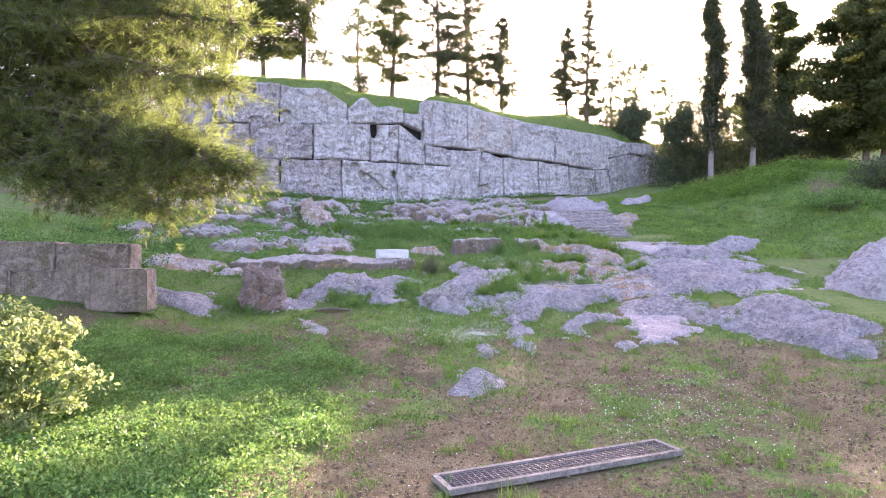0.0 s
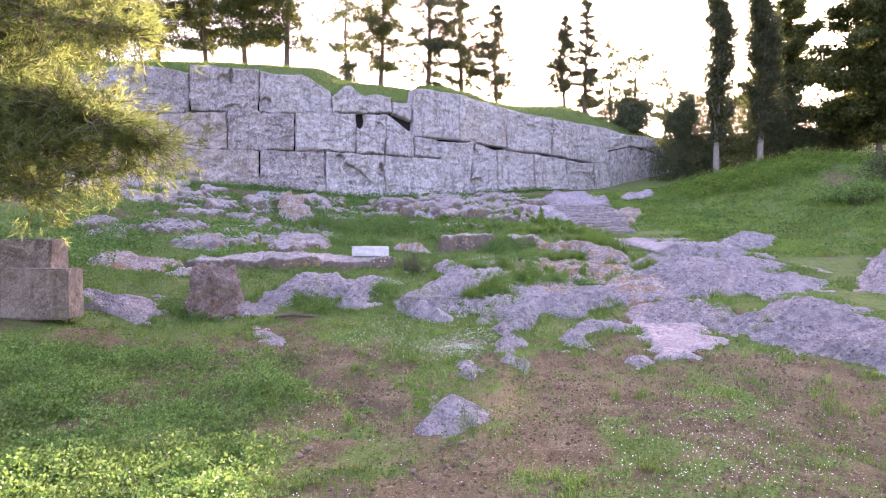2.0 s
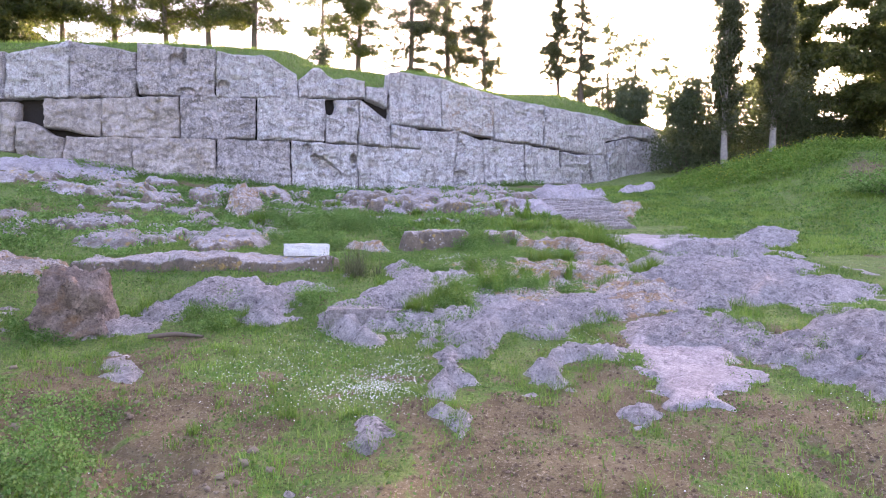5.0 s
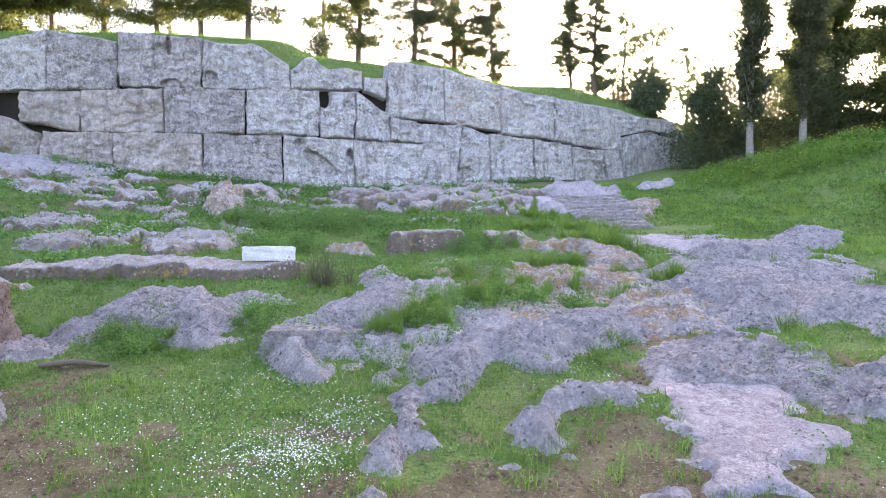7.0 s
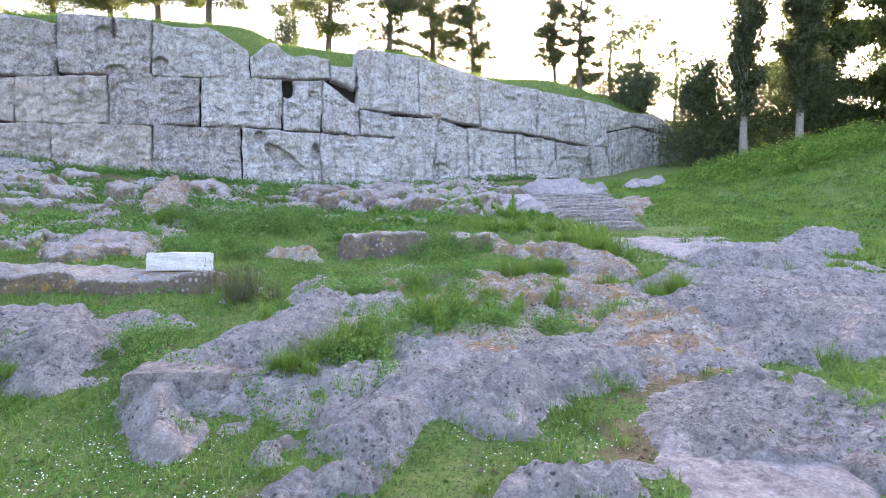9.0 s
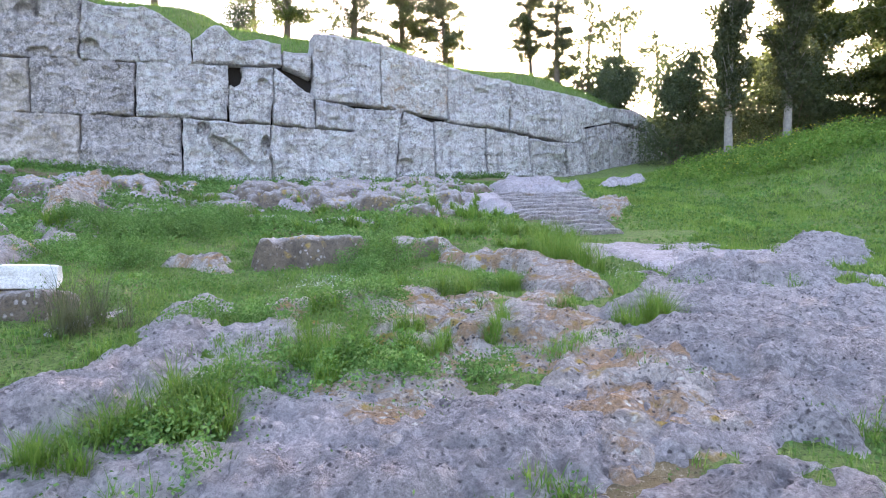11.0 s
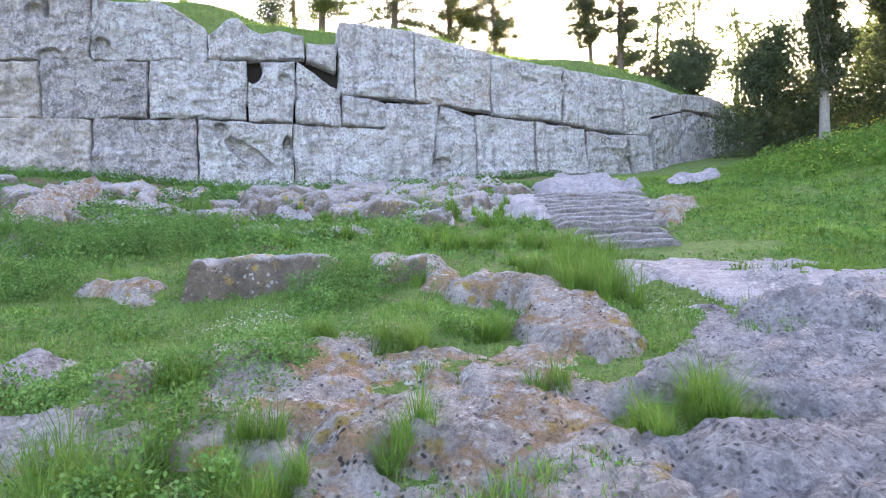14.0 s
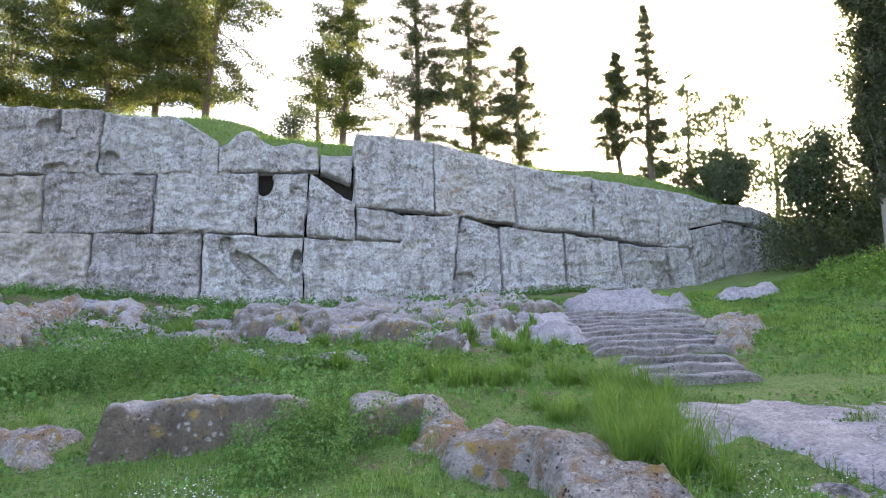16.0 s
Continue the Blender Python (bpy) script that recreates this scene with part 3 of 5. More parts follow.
BLOCKS = [
    # lowest course
    ("-19.5,5.6 -15.65,5.3 -15.5,7.3 -19.5,7.2", {}), ("-15.58,5.2 -13.95,5.0 -13.8,5.9 -15.58,6.42", {"top": [(.35, .3, .3)]}),
    ("-13.9,4.9 -11.36,4.45 -11.34,6.04 -13.72,6.0", {}), ("-11.3,4.5 -8.22,4.4 -8.22,6.07 -11.3,6.06", {"bulge": .03}), ("-8.15,4.15 -5.27,4.0 -5.28,6.16 -8.15,6.11", {}),
    ("-5.2,4.0 -2.5,3.8 -2.5,6.12 -5.2,6.17", {"hollows": [(-3.8, 5.12, .78, .26, .26, -.62), (-4.6, 5.85, .2, .25, .3, 0), (-2.66, 5.4, .15, .34, .42, 0)]}),
    ("-2.44,3.85 .4,4.05 .4,6.12 -2.44,6.1", {}), ("-0.0,4.0 1.8,4.3 2.1,7.12 .45,7.02", {}),
    ("1.86,4.3 3.37,4.5 3.3,6.75 2.16,7.08", {"hollows": [(2.2, 4.95, .35, .3, .2, 0), (2.2, 6.3, .2, .35, .12, 0)]}), ("3.43,4.5 5.52,4.75 5.5,6.78 3.37,6.82", {}),
    ("5.58,4.75 7.56,4.85 7.48,6.6 5.57,6.77", {}), ("7.62,4.85 9.6,5.0 9.1,6.53 7.56,6.56", {"hollows": [(9.3, 5.35, .5, .3, .2, .6)]}), ("9.66,5.0 10.4,5.1 10.32,6.6 9.18,6.53", {}),
    ("10.46,4.9 11.7,5.0 11.8,7.7 10.47,7.36", {}), ("11.76,5.0 13.1,5.3 13.24,7.72 11.87,7.74", {}), ("13.17,5.3 15.2,5.5 15.1,7.2 13.3,7.7", {}),
    # middle course
    ("-14.55,6.4 -12.5,6.05 -12.48,7.55 -14.55,7.48", {}), ("-12.43,6.03 -9.6,6.1 -9.58,7.8 -12.43,7.6", {}), ("-9.52,6.11 -6.66,6.17 -6.64,7.93 -9.52,7.86", {"top": [(.5, .04, .3)]}),
    ("-6.57,6.18 -3.86,6.26 -3.88,8.12 -6.57,7.97", {}), ("-3.8,6.25 -2.48,6.19 -2.44,8.17 -3.78,8.1", {"hollows": [(-2.75, 7.6, .16, .16, .2, 0), (-3.66, 7.85, .26, .42, .6, 0)]}),
    ("-2.42,6.18 -1.05,6.16 -1.08,7.3 -2.38,8.2", {}), ("-1.0,6.2 .4,6.2 .4,7.02 -1.0,7.2", {}),
    # top course
    ("-20,7.3 -16,7.42 -16,9.3 -20,9.5", {}), ("-15.95,7.5 -13.66,7.62 -13.64,9.85 -15.95,9.2", {}), ("-13.6,7.6 -11.2,7.72 -11.22,9.55 -13.6,9.8", {}),
    ("-11.12,7.85 -8.24,7.9 -8.22,9.84 -11.12,9.92", {"hollows": [(-9.4, 9.5, .1, .35, .3, 0), (-9.75, 9.35, .25, .2, .2, .5), (-9.3, 8.0, .35, .2, .2, 0)]}),
    ("-8.15,7.92 -4.98,8.0 -5.0,9.0 -8.15,9.84", {"top": [(.62, .42, .3)], "hollows": [(-7.9, 8.35, .25, .22, .2, 0)]}),
    ("-4.9,8.06 -2.16,8.32 -2.2,8.95 -4.9,8.8", {"top": [(.25, .62, .17), (.75, .2, .25)]}), ("-2.08,8.3 -1.2,7.98 -1.2,8.88 -2.08,8.8", {}),
    ("-1.1,7.22 1.28,7.2 1.3,9.58 -1.1,9.5", {"top": [(.3, .1, .3)]}), ("1.34,7.2 3.87,7.0 3.9,9.08 1.34,9.55", {}), ("3.93,6.85 6.57,6.8 6.58,8.85 3.93,9.06", {"hollows": [(5.35, 8.2, .3, .2, .15, 0)]}),
    ("6.63,6.78 9.05,6.6 9.05,8.78 6.63,8.86", {}), ("9.1,6.58 10.4,6.66 10.42,8.72 9.1,8.78", {}), ("10.46,7.4 11.8,7.74 11.8,8.46 10.46,8.7", {}),
    ("11.86,7.85 13.28,7.85 13.3,8.58 11.86,8.5", {}), ("13.35,7.82 15.0,7.4 14.7,8.1 13.35,8.6", {}),
]


def build_wall():
    wall = holder("wall_north")
    tagged(wall, "curved ancient retaining wall of huge pale weathered limestone blocks", "wall", kind="structure")
    for k, (corners, extra) in enumerate(BLOCKS):
        c = [tuple(float(v) for v in q.split(",")) for q in corners.split()]
        part("stone_block", block_mesh(c, k * 1.7 + 3, **extra), wall)
    # Core sheet behind the gaps; its near-black colour stands in for shade.
    xs = np.linspace(-20, 14.6, 90)
    rows = []
    for x in xs:
        s = 2 * WALL[0] * x + WALL[1]
        n = 1 / math.hypot(1, s)
        for z in np.linspace(np.interp(x, FOOT_X, FOOT_Z) - .3, np.interp(x, TOP_X, TOP_Z) - .25, 12):
            d = -.46 + .05 * fbm(x * 2, z * 2, 3.0)
            rows.append((x + s * n * d, wall_y(x) - n * d, z))
    part("rubble_core", fast_mesh("rubble_core", rows, lattice(90, 12), M_DARK, True), wall, "rubble behind the blocks, near-black in place of shade in the gaps")


build_wall()


# ---- outcrops ----
def inside_depth(px, py, poly):
    """How far each point lies inside a polygon, in metres; outside it is negative."""
    p = np.array(poly, float)
    best, inside = np.full(px.shape, 1e9), np.zeros(px.shape, bool)
    for (ax, ay), (bx, by) in zip(p, np.roll(p, -1, 0)):
        ex, ey = bx - ax, by - ay
        t = np.clip(((px - ax) * ex + (py - ay) * ey) / (ex * ex + ey * ey + 1e-9), 0, 1)
        best = np.minimum(best, np.hypot(px - ax - t * ex, py - ay - t * ey))
        cross = ((ay > py) != (by > py)) & (px < (bx - ax) * (py - ay) / (by - ay + 1e-12) + ax)
        inside ^= cross
    return np.where(inside, best, -best)


ROCK_LABEL = ["weathered mauve-grey limestone outcrop set in the grass", "orange-lichened limestone outcrop among grass and weeds", "pale worn limestone slab almost flush with the ground", "low lichen-spotted limestone ledge with a darker brown front"]
OUTLINES, RIMS = [], []
# bowls and grassy hollows worn into the bedrock: centre, radii, depth
HOLLOWS = [(5.4, 17.1, .52, .40, .27), (3.75, 18.95, .6, .62, .35), (2.0, 17.25, .28, .5, .2), (2.4, 16.1, .75, .35, .2), (1.15, 17.2, .3, .4, .2), (4.45, 17.45, .16, .16, .12), (3.7, 16.5, .2, .16, .1)]


def outcrop(outline, height, soft, tone, rough=1.0, level=0.5, gaps=0.0):
    """Bedrock breaking through the turf: a fractured, pitted top with a worn rim, steeper on the downhill side."""
    p = np.array(outline, float)
    (x0, y0), (x1, y1) = p.min(0) - 0.25, p.max(0) + 0.25
    cell = min(0.16, max(0.028, math.sqrt((x1 - x0) * (y1 - y0) / 17000), 0.0028 * (y0 - 5)))
    xs, ys = np.arange(x0, x1, cell), np.arange(y0, y1, cell)
    gx, gy = np.meshgrid(xs, ys, indexing='ij')
    s = len(OUTLINES) * 7.3 + 2
    base = land(gx, gy)
    ext = min(1.0, (min(x1 - x0, y1 - y0) - .5) / 1.2)
    wx, wy = gx + .12 * rolling(gx * 2, gy * 2, s + 1, 3), gy + .12 * rolling(gx * 2, gy * 2, s + 2, 3)
    n1 = rolling(gx * .8, gy * .8, s, 3, .45)
    far = y0 > 21.5
    ledge = tone == 3
    d = inside_depth(wx, wy, outline) + (.05 if ledge and not far else .14) * rolling(gx * 2.6, gy * 2.6, s + 9, 4) * min(1, soft / 0.12) * ext
    if (x1 - x0) * (y1 - y0) > 3 and not ledge:
        d = d + .17 * rolling(gx * 1.1, gy * 1.1, s + 41, 3)
    height = height + .10 * far
    wide_rim = soft if ledge or far else min(soft * 2.0, soft + .28)
    k = np.clip((d + 0.03) / wide_rim, -0.5, 1)
    k = np.where(k > 0, 1 - (1 - k) ** 2.2 if ledge else k * k * (3 - 2 * k) * .6 + .4 * (1 - (1 - k) ** 1.8), k)
    mid = float(land(p[:, 0].mean(), p[:, 1].mean()))
    lev = level * min(1.0, 1.3 / (y1 - y0))
    z = height * k * (0.8 + 0.35 * n1) + lev * (mid - base) * np.clip(k, 0, 1)
    small = min(1.0, height / 0.2 + .25) * rough
    ridge = 1 - np.abs(rolling(wx * .9 + wy * .5, wy * 1.6 - wx * .4, s + 3, 4))
    f1, f2 = cells(wx * 1.3, wy * 1.7, s + 5)
    crack = np.clip((f2 - f1) / .07, 0, 1) - 1
    q1, _ = cells(gx * 8.5, gy * 8.5, s + 6)
    p1, _ = cells(wx * 3.1, wy * 3.1, s + 16)
    inner = np.clip(k * 1.6, 0, 1) * small
    crag = .055 * (.6 - np.abs(rolling(wx * 2.3, wy * 3.0, s + 27, 3))) + .035 * (.5 - np.abs(rolling(gx * 6.2, gy * 7.5, s + 29, 3)))
    z = z + np.clip(k * 3, 0, 1) * small * crag
    z = z + inner * (0.06 * (ridge - .7) + 0.035 * crack * (hash01(np.floor(wx * .8), np.floor(wy * .8), s) > .55) - .05 * np.clip(.3 - q1, 0, 1) * (rolling(gx * 1.5, gy * 1.5, s + 21, 2) > 0)
                     - .10 * np.clip(.34 - p1, 0, 1) + 0.02 * rolling(gx * 4.3, gy * 4.3, s + 17, 3) + 0.011 * rolling(gx * 13, gy * 13, s + 7, 3))
    z = z - gaps * np.clip(rolling(gx * .9, gy * .9, s + 13, 4) + .12, -.12, .6)
    for hx, hy, rx, ry, deep in HOLLOWS:
        q = np.hypot((wx - hx) / rx, (wy - hy) / ry)
        z = z - deep * np.clip((1.12 - q) * 3.2, 0, 1)
    top = base + z - 0.02
    keep = (d > -0.12) & (z > -.10)
    idx = lattice(len(xs), len(ys))
    idx = idx[keep.ravel()[idx].any(1)]
    used = np.unique(idx)
    remap = np.zeros(gx.size, int)
    remap[used] = np.arange(len(used))
    v = np.stack([gx, gy, top], -1).reshape(-1, 3)[used]
    RIMS.append((outline, gaps))
    OUTLINES.append((x0, y0, cell, np.where(keep, top, -99.0)))
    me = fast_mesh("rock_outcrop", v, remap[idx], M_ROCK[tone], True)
    return tagged(new("rock_outcrop", me), ROCK_LABEL[tone], "rock", group="limestone outcrops on the slope")


def rock_top(x, y):
    """Height of the highest outcrop at each point, or -99 where there is none."""
    z = np.full(x.shape, -99.0)
    for x0, y0, cell, top in OUTLINES:
        i, j = np.round((x - x0) / cell).astype(int), np.round((y - y0) / cell).astype(int)
        ok = (i >= 0) & (j >= 0) & (i < top.shape[0]) & (j < top.shape[1])
        z[ok] = np.maximum(z[ok], top[i[ok], j[ok]])
    steps = inside_depth(x, y, [(5.5, 22.3), (8.3, 22.5), (8.3, 23.0), (6.9, 23.2), (8.0, 30.3), (4.7, 30.0), (4.3, 28.7), (5.0, 25.2)])
    return np.where(steps > 0, np.maximum(z, land(x, y) + .1), z)


outcrop([(0.2, 8.77), (0.24, 9.3), (0.5, 9.21), (0.61, 9.0), (0.87, 8.89), (0.88, 8.67), (0.62, 8.24), (0.51, 7.91), (0.3, 8.01), (0.27, 8.45)], 0.2, 0.16, 0)
outcrop([(2.77, 10.5), (3.14, 11.03), (3.37, 10.95), (3.2, 10.47), (2.89, 10.24)], 0.1, 0.12, 0)
outcrop([(0.51, 9.96), (0.6, 10.38), (0.87, 10.38), (0.89, 10.07), (0.73, 9.85)], 0.125, 0.1, 0)
outcrop([(1.23, 10.78), (1.43, 10.98), (1.58, 10.64), (1.46, 10.03), (1.35, 10.14)], 0.156, 0.12, 0)
outcrop([(-3.17, 13.04), (-2.81, 13.17), (-2.29, 12.69), (-2.19, 12.08), (-2.59, 12.16)], 0.1, 0.1, 0)
outcrop([(-6.59, 13.92), (-6.78, 14.52), (-5.96, 14.54), (-5.13, 14.64), (-4.75, 13.68), (-4.77, 12.75), (-5.47, 13.05)], 0.14, 0.2, 0)
outcrop([(1.05, 11.2), (1.14, 11.55), (1.36, 11.69), (1.31, 12.21), (1.44, 12.44), (1.6, 12.23), (1.55, 11.81), (1.69, 11.49), (1.41, 11.15)], 0.218, 0.15, 0)
outcrop([(0.93, 13.12), (1.11, 13.36), (1.32, 13.27), (1.38, 12.86), (1.16, 12.62)], 0.156, 0.12, 0)
outcrop([(1.22, 13.5), (1.42, 13.95), (1.8, 14.4), (2.37, 14.6), (2.75, 14.95), (3.0, 15.1), (3.5, 14.75), (3.8, 14.3), (3.3, 13.7), (3.0, 13.3), (2.56, 13.4), (2.27, 13.45), (2.1, 13.15), (1.95, 12.8), (1.7, 12.4), (1.45, 12.2), (1.4, 12.5), (1.55, 12.85), (1.36, 13.2)], 0.25, 0.2, 0)
outcrop([(2.18, 11.26), (2.27, 11.9), (2.59, 12.39), (3.18, 12.81), (3.52, 12.72), (3.66, 12.22), (3.49, 12.27), (2.99, 12.2), (2.71, 11.93), (2.58, 11.41)], 0.172, 0.15, 0)
outcrop([(3.44, 10.81), (3.66, 11.88), (3.7, 12.88), (3.86, 13.49), (4.7, 14.3), (5.53, 14.26), (5.28, 13.45), (4.73, 12.91), (4.52, 12.42), (4.63, 12.0), (4.72, 11.7), (4.15, 11.18), (4.01, 10.88)], 0.06, 0.05, 2, rough=0.3)
outcrop([(5.09, 12.85), (5.44, 12.9), (5.76, 12.69), (5.82, 12.26), (5.51, 11.84), (5.2, 12.04), (5.13, 12.46)], 0.172, 0.2, 0)
outcrop([(-3.36, 14.53), (-3.44, 15.35), (-2.74, 16.34), (-1.73, 16.44), (-0.82, 16.32), (-0.34, 15.6), (-1.09, 15.58), (-0.83, 14.58), (-1.3, 14.05), (-2.01, 14.4), (-2.17, 15.01), (-2.95, 14.56)], 0.296, 0.3, 0)
outcrop([(-4.12, 14.32), (-3.78, 14.72), (-3.18, 14.76), (-2.83, 14.26), (-3.2, 13.99), (-3.73, 13.83)], 0.117, 0.2, 0)
outcrop([(-0.42, 13.85), (-0.51, 14.69), (0.12, 15.91), (0.71, 17.33), (1.24, 16.47), (1.27, 15.25), (0.7, 14.25), (0.43, 13.46), (0.33, 13.01), (-0.23, 13.37)], 0.273, 0.3, 0)
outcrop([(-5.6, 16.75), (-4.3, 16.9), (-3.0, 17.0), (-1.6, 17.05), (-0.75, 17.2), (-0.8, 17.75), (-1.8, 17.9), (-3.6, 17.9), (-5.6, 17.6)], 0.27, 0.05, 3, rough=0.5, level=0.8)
outcrop([(5.01, 18.03), (6.42, 19.04), (8.0, 19.27), (8.78, 18.62), (8.79, 17.57), (6.97, 15.49), (5.88, 14.75), (5.38, 14.84), (5.09, 15.0), (5.17, 15.56), (4.85, 15.75), (4.7, 16.4), (4.75, 17.2), (4.95, 17.7)], 0.312, 0.45, 0)
outcrop([(3.82, 15.53), (4.04, 15.7), (4.37, 16.27), (4.95, 16.65), (5.07, 15.93), (5.16, 15.55), (5.09, 14.99), (4.61, 14.37), (3.63, 14.09), (2.89, 14.21), (2.31, 14.46), (2.43, 14.84), (2.92, 15.13), (3.42, 15.24)], 0.14, 0.3, 0)
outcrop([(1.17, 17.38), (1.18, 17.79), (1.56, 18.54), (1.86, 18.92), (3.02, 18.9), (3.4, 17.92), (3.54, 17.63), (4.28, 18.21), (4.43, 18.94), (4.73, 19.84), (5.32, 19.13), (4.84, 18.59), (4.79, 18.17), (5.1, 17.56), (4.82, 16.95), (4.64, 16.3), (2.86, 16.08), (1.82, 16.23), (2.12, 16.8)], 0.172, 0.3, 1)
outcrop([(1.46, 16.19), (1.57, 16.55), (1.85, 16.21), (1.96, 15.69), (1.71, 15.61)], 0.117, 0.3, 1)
outcrop([(0.05, 15.24), (0.27, 15.69), (0.29, 16.33), (-0.08, 17.88), (0.64, 18.3), (1.22, 17.32), (1.48, 16.54), (1.0, 16.24), (0.96, 15.5), (1.1, 15.11), (0.86, 14.81)], 0.234, 0.3, 0)
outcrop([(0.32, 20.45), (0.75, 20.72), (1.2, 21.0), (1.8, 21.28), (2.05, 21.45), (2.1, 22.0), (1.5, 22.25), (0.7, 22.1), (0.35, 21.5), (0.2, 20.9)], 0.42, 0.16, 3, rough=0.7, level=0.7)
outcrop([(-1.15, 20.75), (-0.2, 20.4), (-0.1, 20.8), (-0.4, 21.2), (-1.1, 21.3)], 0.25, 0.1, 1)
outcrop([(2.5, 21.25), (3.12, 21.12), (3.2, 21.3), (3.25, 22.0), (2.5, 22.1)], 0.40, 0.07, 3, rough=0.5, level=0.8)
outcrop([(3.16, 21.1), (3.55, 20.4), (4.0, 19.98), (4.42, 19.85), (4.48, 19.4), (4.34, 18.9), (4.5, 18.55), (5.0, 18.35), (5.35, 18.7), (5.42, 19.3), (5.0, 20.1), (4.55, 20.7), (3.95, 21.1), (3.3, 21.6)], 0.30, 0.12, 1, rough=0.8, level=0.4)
outcrop([(5.57, 21.67), (5.7, 22.75), (6.7, 22.95), (7.85, 22.6), (8.2, 21.9), (8.59, 21.78), (9.4, 21.76), (7.91, 19.46), (7.38, 19.55), (6.54, 19.27), (6.65, 19.9), (6.28, 20.89)], 0.06, 0.15, 2, rough=0.35)
outcrop([(6.4, 19.29), (8.76, 21.22), (10.51, 22.56), (11.13, 22.21), (10.49, 20.96), (9.21, 20.2), (8.42, 18.58), (7.03, 18.71)], 0.273, 0.3, 0)
outcrop([(8.7, 14.6), (10.4, 17.0), (12.8, 19.6), (14.2, 19.8), (14.6, 17.0), (10.2, 12.6), (8.9, 13.2)], 0.55, 0.6, 0)
outcrop([(4.97, 12.3), (5.43, 13.11), (7.29, 14.07), (7.58, 12.67), (7.85, 11.16), (6.22, 9.31), (5.79, 10.17), (5.4, 10.92)], 0.234, 0.4, 0)
outcrop([(3.55, 12.63), (4.02, 13.56), (4.79, 14.37), (5.87, 14.25), (5.52, 13.29), (4.73, 13.19), (3.83, 12.43)], 0.195, 0.4, 0)
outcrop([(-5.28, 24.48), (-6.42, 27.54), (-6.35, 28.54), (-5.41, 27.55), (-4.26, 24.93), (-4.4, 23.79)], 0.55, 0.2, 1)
outcrop([(-4.81, 25.11), (-4.88, 27.38), (-3.28, 27.76), (-1.2, 26.78), (-1.24, 26.0), (-3.16, 26.35), (-3.67, 25.2)], 0.117, 0.25, 3, rough=1.2)
strata = random.Random(21)
for sx, sy, sw in [(-6.8, 27.6, 1.2), (-8.6, 25.2, 1.1), (-2.4, 28.6, 1.3), (-.9, 25.6, .8), (1.2, 25.3, .9), (.6, 28.4, .8), (2.3, 30.4, 1.1), (3.2, 28.0, 1.0), (4.0, 26.3, .9), (3.6, 31.5, 1.0), (-3.0, 25.0, .8), (-10.2, 26.8, 1.2)]:
    ring = [(sx + sw * math.cos(w) * strata.uniform(.6, 1.2), sy + .45 * sw * math.sin(w) * strata.uniform(.5, 1.25)) for w in np.arange(9) * 2 * math.pi / 9]
    outcrop(ring, strata.uniform(.05, .14), .14, 3, rough=1.1)
outcrop([(-0.47, 26.53), (-1.36, 29.37), (-1.12, 29.76), (-0.06, 26.78)], 0.117, 0.15, 2)
outcrop([(-0.37, 27.93), (-0.57, 29.73), (0.59, 29.31), (1.12, 27.61), (0.63, 26.98)], 0.172, 0.15, 3, rough=1.2)
outcrop([(2.1, 26.38), (2.04, 28.37), (3.06, 28.98), (3.34, 26.92), (3.26, 25.03), (2.9, 25.49)], 0.156, 0.2, 3, rough=1.2)
outcrop([(-0.05, 30.68), (0.35, 31.79), (1.38, 30.67), (1.5, 29.09), (0.77, 29.15)], 0.156, 0.2, 3, rough=1.2)
outcrop([(-7.61, 29.06), (-7.77, 30.16), (-6.79, 30.24), (-6.08, 29.42), (-6.62, 28.58)], 0.12, 0.2, 2)
outcrop([(9.17, 32.53), (10.14, 34.29), (11.11, 33.66), (10.74, 32.14), (9.82, 31.63)], 0.234, 0.3, 2)
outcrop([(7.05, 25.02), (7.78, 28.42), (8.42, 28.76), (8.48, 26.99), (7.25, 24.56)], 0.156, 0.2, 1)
outcrop([(-15.08, 26.78), (-14.94, 29.08), (-13.5, 30.08), (-10.84, 29.84), (-11.35, 28.17), (-13.5, 27.49)], 0.156, 0.3, 2)
outcrop([(-10.8, 20.81), (-11.18, 22.48), (-10.6, 22.85), (-9.75, 21.75), (-10.18, 20.76)], 0.234, 0.2, 3, rough=1.2)
outcrop([(-9.1, 21.45), (-9.32, 23.26), (-8.1, 23.22), (-7.06, 21.39), (-7.82, 20.79)], 0.218, 0.2, 3, rough=1.2)
outcrop([(-6.15, 20.06), (-6.81, 22.6), (-5.77, 21.63), (-4.77, 20.19), (-5.28, 19.35)], 0.195, 0.2, 3, rough=1.2)
outcrop([(-4.29, 18.88), (-4.52, 20.28), (-3.53, 20.91), (-3.02, 19.29), (-3.51, 18.52)], 0.172, 0.2, 3, rough=1.2)
outcrop([(-5.1, 24.59), (-5.72, 27.3), (-5.42, 28.51), (-4.31, 25.84), (-4.41, 24.07)], 0.172, 0.2, 3, rough=1.2)
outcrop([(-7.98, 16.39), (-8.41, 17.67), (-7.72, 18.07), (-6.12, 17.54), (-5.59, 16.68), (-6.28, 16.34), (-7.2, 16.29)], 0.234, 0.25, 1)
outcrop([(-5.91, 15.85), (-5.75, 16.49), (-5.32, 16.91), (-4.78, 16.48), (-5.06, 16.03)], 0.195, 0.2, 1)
outcrop([(0.0, 13.6), (2.0, 13.4), (3.2, 14.2), (2.8, 16.5), (1.5, 18.0), (0.0, 18.6), (-0.6, 16.5)], 0.13, 0.4, 0, gaps=0.22)
